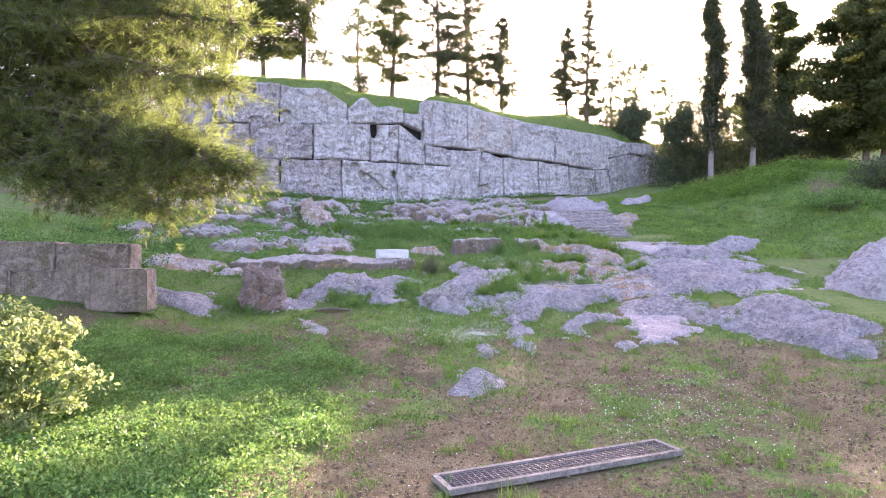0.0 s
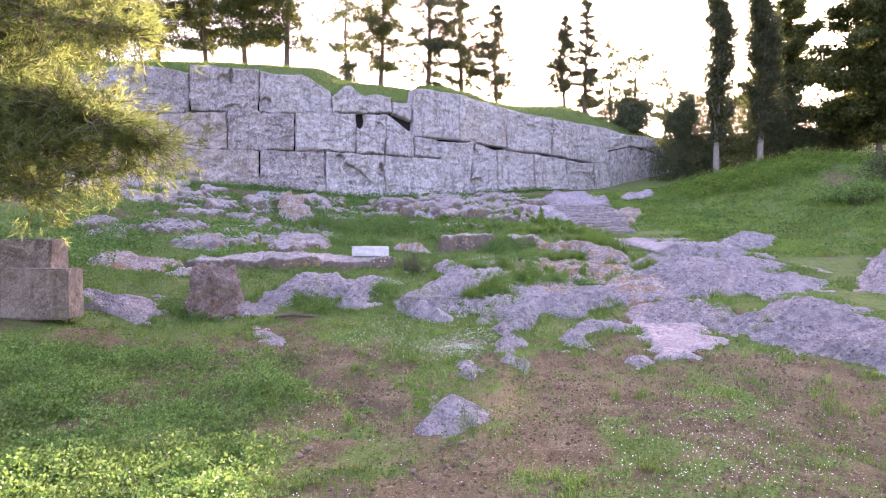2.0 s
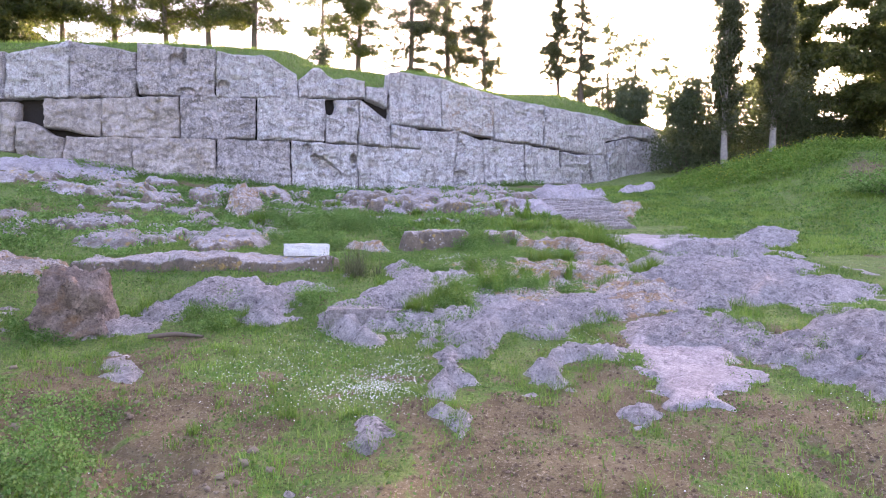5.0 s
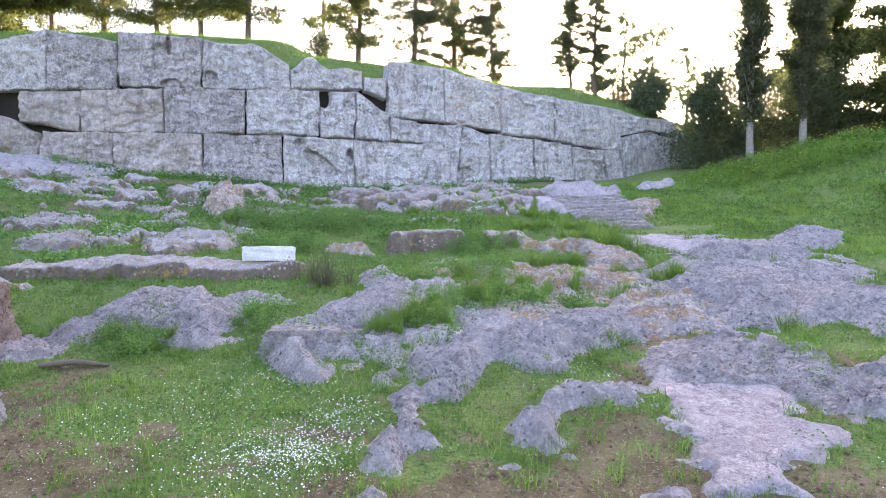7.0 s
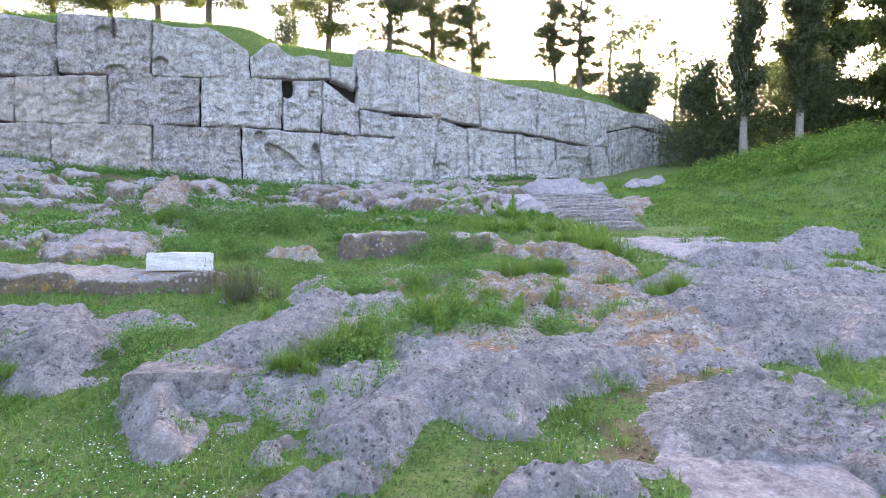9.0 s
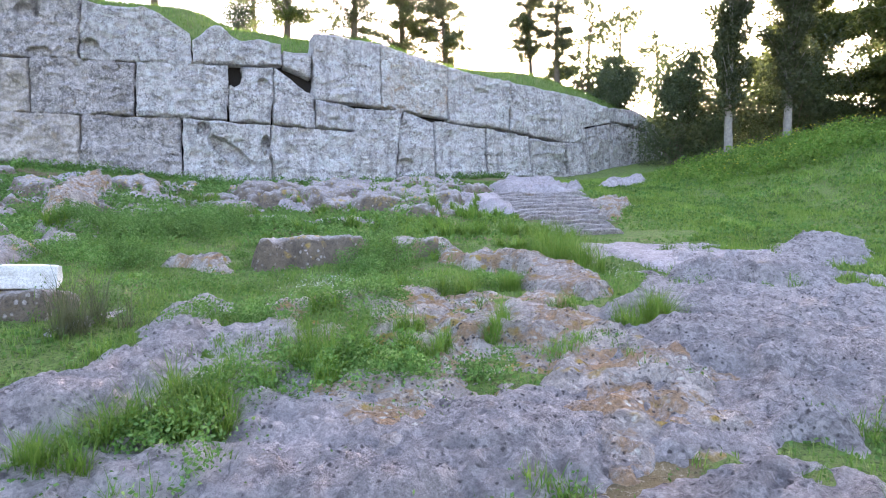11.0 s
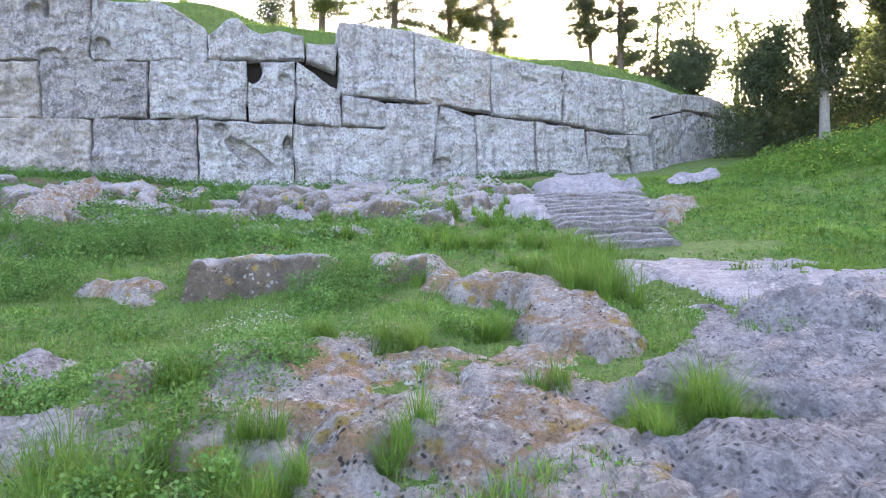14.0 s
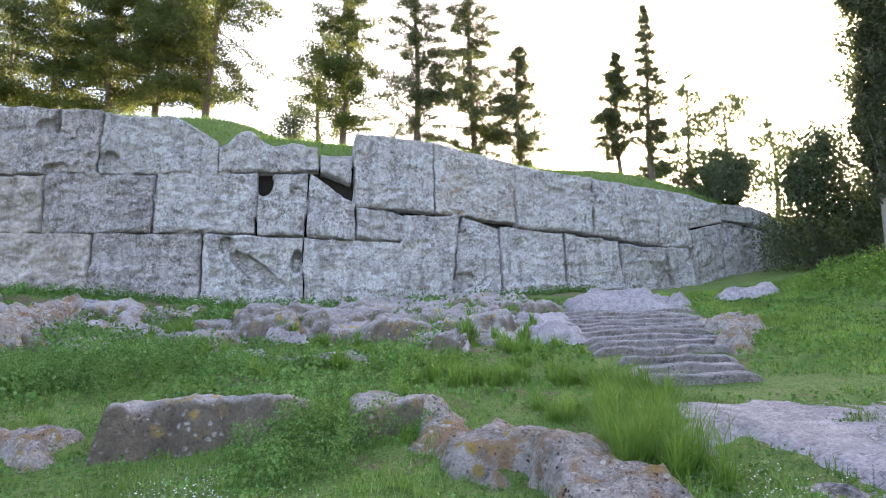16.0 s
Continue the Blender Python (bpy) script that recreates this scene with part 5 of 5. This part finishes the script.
def near_pine():
    """The big pine beside the path: its hanging boughs reach into view."""
    r = random.Random(77)
    tree = holder("pine_tree", spot(-8.6, 8.6))
    tagged(tree, "large pine with hanging boughs of long bright needles", "tree")
    o = Vector(tree.location)
    tubes = [tube([(0, 0, -.4), (.1, .1, 2), (.3, 0, 5), (.2, .1, 9)], [.34, .28, .2, .06], 10)]
    hubs, dirs, hubs2, dirs2 = [], [], [], []
    boughs = [((.2, .1, 3.6), (-2.55, 8.55, 2.55)), ((.2, .1, 3.4), (-3.6, 8.3, 2.1)), ((.2, .1, 3.8), (-3.3, 8.9, 3.1)), ((.2, .1, 4.4), (-2.9, 8.7, 3.8)), ((.2, .1, 4.8), (-2.7, 8.9, 4.7)), ((.2, .1, 5.4), (-3.0, 9.2, 5.6)),
              ((.2, .1, 3.6), (-4.6, 8.1, 2.35)), ((.2, .1, 4.2), (-4.4, 9.4, 3.6)), ((.2, .1, 4.6), (-4.8, 8.4, 4.4)), ((.2, .1, 5.2), (-4.2, 9.0, 5.2)), ((.2, .1, 3.2), (-5.4, 9.2, 2.8)), ((.2, .1, 6), (-4.6, 8.2, 6.4)), ((.2, .1, 5.4), (-5.6, 9.6, 5.6)),
              ((.2, .1, 4.8), (-3.7, 10.7, 4.75)), ((.2, .1, 4.6), (-4.4, 10.4, 4.2)), ((.2, .1, 5.6), (-3.5, 10.6, 5.6)), ((.2, .1, 3.4), (-3.1, 8.5, 2.35)), ((.2, .1, 3.5), (-2.8, 8.4, 2.75)), ((.2, .1, 5.0), (-4.9, 10.9, 5.2))]
    for root, tip in boughs:
        a, b = Vector(root), Vector(tip) - o
        length = (b - a).length
        mid = a.lerp(b, .55) + Vector((0, 0, .35))
        tubes.append(tube([a, mid, b], [.06, .035, .008], 6))
        for _ in range(int(58 * length)):
            s = r.random() ** .75
            p = (a * (1 - s) ** 2 + mid * (2 * s * (1 - s)) * 1.0 + b * s * s)
            side = Vector((r.gauss(.2, .5), r.gauss(0, .55), r.gauss(-.18, .4))) * (.28 + .5 * (1 - s * .5))
            q = p + side
            tubes.append(tube([p, p.lerp(q, .6) + Vector((0, 0, .03)), q], [.008, .006, .003], 3))
            for _ in range(4):
                u = r.uniform(.35, 1.0)
                h = p.lerp(q, u) + Vector((r.gauss(0, .07), r.gauss(0, .07), r.gauss(0, .06)))
                d = (q - p).normalized() + Vector((.1, 0, .15))
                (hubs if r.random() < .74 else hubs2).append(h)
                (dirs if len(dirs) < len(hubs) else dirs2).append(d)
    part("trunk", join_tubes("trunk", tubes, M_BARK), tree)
    # Most tufts carry the sunlit colour, the rest the plain darker green.
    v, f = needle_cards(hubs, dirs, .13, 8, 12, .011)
    part("needles", fast_mesh("needles", v, f, M_PINE_LIT), tree, "yellow-green needle tufts with sunlight put into the colour")
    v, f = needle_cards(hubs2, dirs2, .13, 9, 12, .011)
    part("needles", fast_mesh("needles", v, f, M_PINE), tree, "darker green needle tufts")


near_pine()

branch = tube([(-2.75, 13.62, 0), (-2.4, 13.7, .03), (-2.0, 13.66, .0)], [.03, .035, .02], 7)
stick = new("fallen_branch", mesh_of("fallen_branch", branch[0], branch[1], M_BARK))
stick.location = (0, 0, float(land(-2.4, 13.66)) + .04)
tagged(stick, "short dead branch lying on bare earth", "branch")


# ---- grass, weeds and flowers ----
def blades(x, y, z, height, width, bend, r, simple=False):
    """Bent two-part blades: a quad and a tip, as two quads with a shared edge."""
    n = len(x)
    a = r.uniform(0, 2 * np.pi, n)
    dx, dy = np.cos(a), np.sin(a)
    w = width * .5
    b = bend * height
    up = height * np.sqrt(np.maximum(.05, 1 - np.minimum(bend, .95) ** 2))
    p0 = np.stack([x - dy * w, y + dx * w, z - .01], -1)
    p1 = np.stack([x + dy * w, y - dx * w, z - .01], -1)
    m0 = np.stack([x - dy * w * .8 + dx * b * .3, y + dx * w * .8 + dy * b * .3, z + up * .6], -1)
    m1 = np.stack([x + dy * w * .8 + dx * b * .3, y - dx * w * .8 + dy * b * .3, z + up * .6], -1)
    t = np.stack([x + dx * b, y + dy * b, z + up], -1)
    if simple:
        return np.stack([p0, p1, t], 1).reshape(-1, 3), np.arange(3 * n).reshape(-1, 3)
    v = np.stack([p0, p1, m1, m0, t], 1).reshape(-1, 3)
    k = 5 * np.arange(n)[:, None]
    tri = np.concatenate([k + np.array([0, 1, 2]), k + np.array([0, 2, 3]), k + np.array([3, 2, 4])], 0)
    return v, tri


def short_grass(name, x0, x1, y0, y1, density, h, w, seed, label, mat=M_GRASS):
    r = np.random.RandomState(seed)
    n = int((x1 - x0) * (y1 - y0) * density)
    x, y = r.uniform(x0, x1, n), r.uniform(y0, y1, n)
    patch = .35 * rolling(x * .9, y * .9, 3.0, 4)
    clump = rolling(x * 3.3, y * 3.3, 8.0, 3)
    keep = (r.random_sample(n) > soil(x, y) * .9) & clear_of_rock(x, y) & (y < wall_y(x) - .1) & (r.random_sample(n) < .62 + patch * .9)
    keep &= np.abs((x - 1.12) * -.383 + (y - 5.66) * .924) + 10 * (np.abs((x - 1.12) * .924 + (y - 5.66) * .383) > 1.3) > .2
    x, y, patch, clump = x[keep], y[keep], patch[keep], clump[keep]
    hh = h * r.uniform(.5, 1.4, len(x)) * (1 + .6 * patch) * np.clip(1.15 + 1.0 * clump, .35, 2.4)
    v, f = blades(x, y, land(x, y), np.maximum(hh, .012), w * r.uniform(.7, 1.3, len(x)), r.uniform(.2, .9, len(x)), r, y0 >= 15)
    tagged(new(name, fast_mesh(name, v, f, mat)), label, "grass", kind="stuff")


TURF = "short green grass and clover over the slope"
short_grass("grass", -6.5, 6.5, 3.2, 9, 1300, .032, .007, 1, TURF)
short_grass("grass", -7.5, 8.0, 9, 15, 1100, .04, .008, 2, TURF)
short_grass("grass", -9, 9.5, 15, 22, 1100, .055, .012, 3, TURF)
short_grass("grass", -14, 11, 22, 34, 800, .055, .016, 4, TURF)
short_grass("grass", 8, 22, 19, 36, 1300, .07, .02, 5, "light green bank grass, its colour raised in place of daylight", M_GRASS_BRIGHT)
short_grass("grass", -17, -9, 12.5, 22, 350, .09, .022, 7, TURF)


def herbs(x0, x1, y0, y1, density, leaf, lift, seed):
    """The carpet of small round leaves between the blades."""
    r = np.random.RandomState(seed)
    n = int((x1 - x0) * (y1 - y0) * density)
    x, y = r.uniform(x0, x1, n), r.uniform(y0, y1, n)
    lush = rolling(x * 2.6, y * 2.6, 8.0, 3) + .8 * rolling(x * .8, y * .8, 15.0, 3)
    keep = (r.random_sample(n) > soil(x, y) * 1.1) & clear_of_rock(x, y) & (y < wall_y(x) - .1) & (lush + r.normal(scale=.5, size=n) > -.25)
    keep &= np.abs((x - 1.12) * -.383 + (y - 5.66) * .924) + 10 * (np.abs((x - 1.12) * .924 + (y - 5.66) * .383) > 1.3) > .2
    x, y, lush = x[keep], y[keep], lush[keep]
    v, f = leaf_cards(np.stack([x, y, land(x, y) + lift * np.clip(.5 + lush, .2, 2.2) * r.uniform(.3, 1.1, len(x))], -1), leaf, seed, .7)
    tagged(new("low_herbs", fast_mesh("low_herbs", v, f, M_HERB)), "carpet of small leafy herbs and clover in the turf", "herbs", kind="stuff")


herbs(-6.5, 6.5, 3.2, 9, 800, .03, .035, 51)
herbs(-7.5, 8.0, 9, 15, 800, .032, .04, 52)
herbs(-9, 9.5, 15, 22, 420, .042, .05, 53)
herbs(-13, 11, 22, 33, 200, .07, .08, 54)
herbs(9, 21, 19, 34, 170, .08, .09, 55)


def terrace_grass(seed):
    r = np.random.RandomState(seed)
    n = 26000
    x = r.uniform(-18, 16, n)
    y = wall_y(x) + .8 + r.random_sample(n) ** 1.4 * 7
    v, f = blades(x, y, land(x, y), r.uniform(.08, .22, n), np.full(n, .022), r.uniform(.2, .9, n), r, True)
    tagged(new("grass", fast_mesh("grass", v, f, M_GRASS)), "green grass on the hilltop behind the wall", "grass", kind="stuff")


terrace_grass(6)


def tufts(name, places, seed, mat, label, per=520, h=.34, w=.0065):
    """Clumps of long arching blades at (x, y, spread, height factor)."""
    r = np.random.RandomState(seed)
    xs, ys, hs = [], [], []
    for x, y, s, k in places:
        n = int(per * max(.5, s / .3) ** 1.3)
        m = max(2, int(s * 14))
        kx, ky = r.normal(scale=s * .45, size=m), r.normal(scale=s * .45, size=m)
        pick = r.randint(0, m, n)
        xs.append(x + kx[pick] + r.normal(scale=.035, size=n))
        ys.append(y + ky[pick] + r.normal(scale=.035, size=n))
        hs.append(h * k * r.uniform(.25, 1.2, n))
    x, y, hh = map(np.concatenate, (xs, ys, hs))
    ok = rock_top(x, y) < land(x, y) + (.3 if len(places) < 60 else .0)
    x, y, hh = x[ok], y[ok], hh[ok]
    v, f = blades(x, y, ground_top(x, y), hh, w * r.uniform(.7, 1.4, len(x)), np.clip(r.normal(.72, .2, len(x)), .05, .97), r)
    tagged(new(name, fast_mesh(name, v, f, mat)), label, "grass", kind="stuff")


def ground_top(x, y):
    """The land's height, or the outcrop's where one covers it."""
    return np.maximum(land(x, y), rock_top(x, y) - .02)


def weeds(name, places, seed, mat, label, per=560, h=.22, leaf=.036):
    """Low leafy plants at (x, y, spread, height factor)."""
    r = np.random.RandomState(seed)
    cs = []
    for x, y, s, k in places:
        n = int(per * max(.4, s / .3) ** 1.6)
        m = max(3, int(9 * (s / .3) ** 1.5))
        sx, sy = x + r.normal(scale=s * .5, size=m), y + r.normal(scale=s * .5, size=m)
        tall, wide_ = h * k * r.uniform(.35, 1.3, m), r.uniform(.05, .11, m) * (1 + leaf * 8)
        j = r.randint(0, m, n)
        up = r.random_sample(n) ** .7
        px, py = sx[j] + r.normal(size=n) * wide_[j] * (1.1 - .5 * up), sy[j] + r.normal(size=n) * wide_[j] * (1.1 - .5 * up)
        ok = rock_top(px, py) < land(px, py) + .2
        cs.append(np.stack([px, py, ground_top(px, py) + tall[j] * up], -1)[ok])
    v, f = leaf_cards(np.concatenate(cs), leaf, seed, .6)
    tagged(new(name, fast_mesh(name, v, f, mat)), label, "weeds", kind="stuff")


tufts("tall_grass", [(5.18, 21.8, .5, 1.2), (5.2, 20.6, .45, 2.0), (5.35, 20.2, .3, 1.7), (5.3, 21.1, .35, 1.7), (5.4, 22.4, .4, 1.3), (4.9, 22.9, .5, 1), (5.0, 16.9, .22, 1.1), (5.5, 17.15, .26, 1.5), (5.35, 17.2, .2, 1.3), (3.4, 18.6, .3, 1.0), (4.0, 18.9, .4, .9), (2.85, 24.4, .6, 1), (3.9, 23.2, .6, 1),
                     (4.45, 17.55, .16, .8), (2.4, 16.0, .35, 1.2), (2.2, 16.2, .3, 1.5), (1.6, 15.0, .4, 1.2), (1.3, 14.7, .4, 1.2), (2.9, 16.6, .3, .8), (3.7, 16.7, .22, .9), (2.0, 17.55, .25, 1.1), (2.25, 15.85, .5, .9), (3.0, 16.2, .4, .8),
                     (1.0, 14.3, .35, .8), (1.5, 15.1, .5, .9), (2.6, 18.4, .35, .8), (2.2, 21.3, .35, 1.3), (-2.1, 21.0, .5, .8), (5.6, 22.1, .3, .8), (4.6, 21.6, .5, .9), (-1.9, 14.4, .35, .7)], 31, M_TALL, "clump of long fresh green grass between the rocks")
tufts("reedy_tuft", [(-.42, 16.85, .42, 1.9), (-.2, 16.75, .3, 1.7)], 32, M_DRY, "tall grey-green reedy tuft beside the rock ledge", per=220, h=.36, w=.006)
weeds("weeds", [(1.57, 15.0, .4, 1.3), (1.75, 15.4, .3, 1.2), (2.4, 15.95, .4, 1.1), (2.85, 15.7, .35, .9), (3.4, 15.7, .25, .7), (1.45, 17.25, .3, .9), (2.56, 17.9, .3, .8), (-2.2, 21.0, .8, .9), (1.25, 14.6, .3, 1.0), (2.25, 15.85, .3, .8),
                (-2.6, 23.7, 1.0, 1.6), (-1.8, 24.6, 1.0, 1.8), (-3.4, 23.2, 1.0, 1.4), (-1.0, 24.2, .8, 1.2), (1.9, 21.8, .6, 1.6), (2.4, 20.9, .55, 1.8), (2.2, 20.3, .5, 1.2), (2.55, 17.75, .3, 1.2), (1.2, 17.2, .3, 1.0), (-1.6, 20.7, .6, 1.0), (2.35, 16.8, .35, 1.0),
                (-2.1, 14.3, .5, .8), (4.0, 18.95, .35, .9), (1.9, 17.6, .25, 1.0), (-3.8, 21.0, .9, .8), (-4.1, 13.7, .4, .7), (-4.6, 13.85, .35, .8),
                (-2.9, 22.8, .8, 1.5), (-2.0, 22.9, .7, 1.3), (-1.3, 23.0, .6, 1.5), (-1.9, 20.5, .6, 1.2), (2.2, 21.0, .45, 1.9), (2.45, 21.8, .5, 2.0), (-2.3, 14.7, .4, .9), (-.84, 15.2, .4, 1.0), (-1.7, 24.3, .9, 1.6), (.1, 24.5, .6, 1.2)], 33, M_WEED, "low leafy green weeds crowding the rocks", per=1250, leaf=.03)
weeds("weeds", [(-3.85, 8.16, .5, .6), (-3.55, 6.09, .5, .6), (-2.8, 7.05, .5, .6), (-3.38, 5.34, .5, .6), (-3.04, 6.26, .5, .6)], 45, M_WEED, "low leafy weeds beside the sunlit bush", per=420, leaf=.045)
side = random.Random(15)
weeds("weeds", [(side.uniform(-15, -7.5), side.uniform(13.3, 19), side.uniform(.4, .9), side.uniform(.8, 1.6)) for _ in range(60)], 46, M_WEED, "lush dark weeds behind the ruined low wall", per=110, leaf=.07)
wide = random.Random(12)
tufts("grass_tufts", [(wide.uniform(-6.5, 7.5), wide.uniform(4, 22), wide.uniform(.12, .3), wide.uniform(.25, .6)) for _ in range(420)], 38, M_TALL, "small grass tufts dotted over the slope", per=90, w=.007)
weeds("weeds", [(wide.uniform(-12, -4), wide.uniform(17.5, 29), wide.uniform(.4, .9), wide.uniform(.5, 1.0)) for _ in range(70)], 34, M_WEED, "low leafy green weeds on the terraced bank", per=110, leaf=.07)
weeds("weeds", [(x, wall_y(x) - wide.uniform(.2, .7), .5, wide.uniform(.7, 1.3)) for x in np.linspace(-13, 6, 42)], 35, M_WEED, "weeds along the foot of the wall", per=110, leaf=.07)
weeds("weeds", [(wide.uniform(-4.5, 4.5), wide.uniform(22.2, 32), wide.uniform(.3, .8), wide.uniform(.5, 1.5)) for _ in range(45)], 39, M_WEED, "leafy weeds among the rocks below the wall", per=130, leaf=.075)
weeds("weeds", [(wide.uniform(-1, 3.2), wide.uniform(13.4, 22), wide.uniform(.12, .35), wide.uniform(.4, 1.0)) for _ in range(32)], 40, M_WEED, "leafy weeds in the hollows of the rock", per=420, leaf=.032)
tufts("tall_grass", [(wide.uniform(-4, 4.8), wide.uniform(21.8, 31), wide.uniform(.2, .6), wide.uniform(.5, 1.1)) for _ in range(36)], 44, M_TALL, "long grass among the rocks below the wall", per=220, w=.014)
weeds("weeds", [(wide.uniform(-6, -1.2), wide.uniform(4.5, 11), wide.uniform(.3, .7), wide.uniform(.35, .8)) for _ in range(95)], 36, M_WEED, "low leafy weeds in the grass", per=420, leaf=.034)
weeds("weeds", [(wide.uniform(11, 21), wide.uniform(29, 34), wide.uniform(.5, 1.0), wide.uniform(1.0, 2.4)) for _ in range(60)], 37, M_TALL, "rank green growth on the bank", per=120, leaf=.09)


def flowers(name, places, count, seed, mat, label, size, lift):
    r = np.random.RandomState(seed)
    pl = np.array(places)[r.randint(0, len(places), count)]
    x, y = pl[:, 0] + r.normal(scale=pl[:, 2] * .6, size=count), pl[:, 1] + r.normal(scale=pl[:, 2] * .6, size=count)
    ok = clear_of_rock(x, y)
    x, y = x[ok], y[ok]
    n = len(x)
    c = np.stack([x, y, land(x, y) + lift * r.uniform(.5, 1.2, n)], -1)
    nrm = r.normal(scale=.35, size=(n, 3)) + np.array([0, -.2, 1])
    nrm /= np.linalg.norm(nrm, axis=1)[:, None]
    a = np.cross(nrm, np.array([1.0, 0, 0]))
    a /= np.linalg.norm(a, axis=1)[:, None]
    b = np.cross(nrm, a)
    s = (size * r.uniform(.6, 1.2, n))[:, None]
    ring = [c + (a * math.cos(w) + b * math.sin(w)) * s * .5 for w in np.arange(6) * math.pi / 3]
    v = np.stack(ring, 1).reshape(-1, 3)
    tagged(new(name, fast_mesh(name, v, np.arange(n * 6).reshape(n, 6), mat)), label, "flowers", kind="stuff")


flowers("daisies", [(.85, 12.1, .35), (.65, 11.4, .35), (-.5, 12.0, 1.0), (.4, 11.1, .6), (.7, 11.3, .5), (.2, 13.0, .9)], 2600, 41, M_PETAL, "drift of small white daisies in the grass", .0125, .05)
flowers("daisies", [(2.5, 7.5, 1.0), (3.4, 8.2, .9), (2.6, 6.7, .9), (-1.5, 7, 1.6), (3.0, 13.2, .6), (5.9, 19.8, .6), (2.2, 19.2, .8), (1.46, 19.69, .5), (1.63, 19.95, .5), (5.6, 20.2, .7), (10, 18, 1.5), (-2.5, 8.5, 1.5), (5.6, 11.0, .8)], 3000, 42, M_PETAL, "small white daisies scattered in the turf", .012, .045)
flowers("yellow_flowers", [(16, 32.5, 1.5), (18, 32, 1.5), (14, 32.5, 1.2), (13, 30, 1.5)], 500, 43, M_YELLOW, "yellow blossoms on the rank bank", .05, .5)


def rock_fringe(seed):
    """Grass and small leaves that lap over the rims of the outcrops."""
    r = np.random.RandomState(seed)
    xs, ys = [], []
    for outline, gaps in RIMS:
        p = np.array(outline, float)
        if gaps or p[:, 1].min() > 27:
            continue
        for a, b in zip(p, np.roll(p, -1, 0)):
            n = max(2, int(np.hypot(*(b - a)) * 11))
            q = a + (b - a) * r.random_sample(n)[:, None] + r.normal(scale=.07, size=(n, 2))
            xs.append(q[:, 0])
            ys.append(q[:, 1])
    x, y = np.concatenate(xs), np.concatenate(ys)
    ok = (rolling(x * 1.3, y * 1.3, 4.0, 3) > -.12) & (rock_top(x, y) < land(x, y) + .10)
    x, y = x[ok], y[ok]
    size = np.clip(.6 + rolling(x * 2.1, y * 2.1, 6.0, 2), .25, 1.6)
    bx, by, bs = np.repeat(x, 16), np.repeat(y, 16), np.repeat(size, 16)
    bx, by = bx + r.normal(scale=.035, size=len(bx)), by + r.normal(scale=.035, size=len(bx))
    v, f = blades(bx, by, ground_top(bx, by), .17 * bs * r.uniform(.4, 1.2, len(bx)), np.where(by > 14, .011, .007), np.clip(r.normal(.6, .2, len(bx)), .05, .95), r, True)
    tagged(new("rock_side_grass", fast_mesh("rock_side_grass", v, f, M_TALL)), "grass growing up along the edges of the rocks", "grass", kind="stuff")
    lx, ly, ls = np.repeat(x, 9), np.repeat(y, 9), np.repeat(size, 9)
    lx, ly = lx + r.normal(scale=.06, size=len(lx)), ly + r.normal(scale=.06, size=len(lx))
    v, f = leaf_cards(np.stack([lx, ly, ground_top(lx, ly) + .12 * ls * r.random_sample(len(lx))], -1), .028, seed, .6)
    tagged(new("rock_side_weeds", fast_mesh("rock_side_weeds", v, f, M_WEED)), "small leafy weeds along the edges of the rocks", "weeds", kind="stuff")


rock_fringe(61)
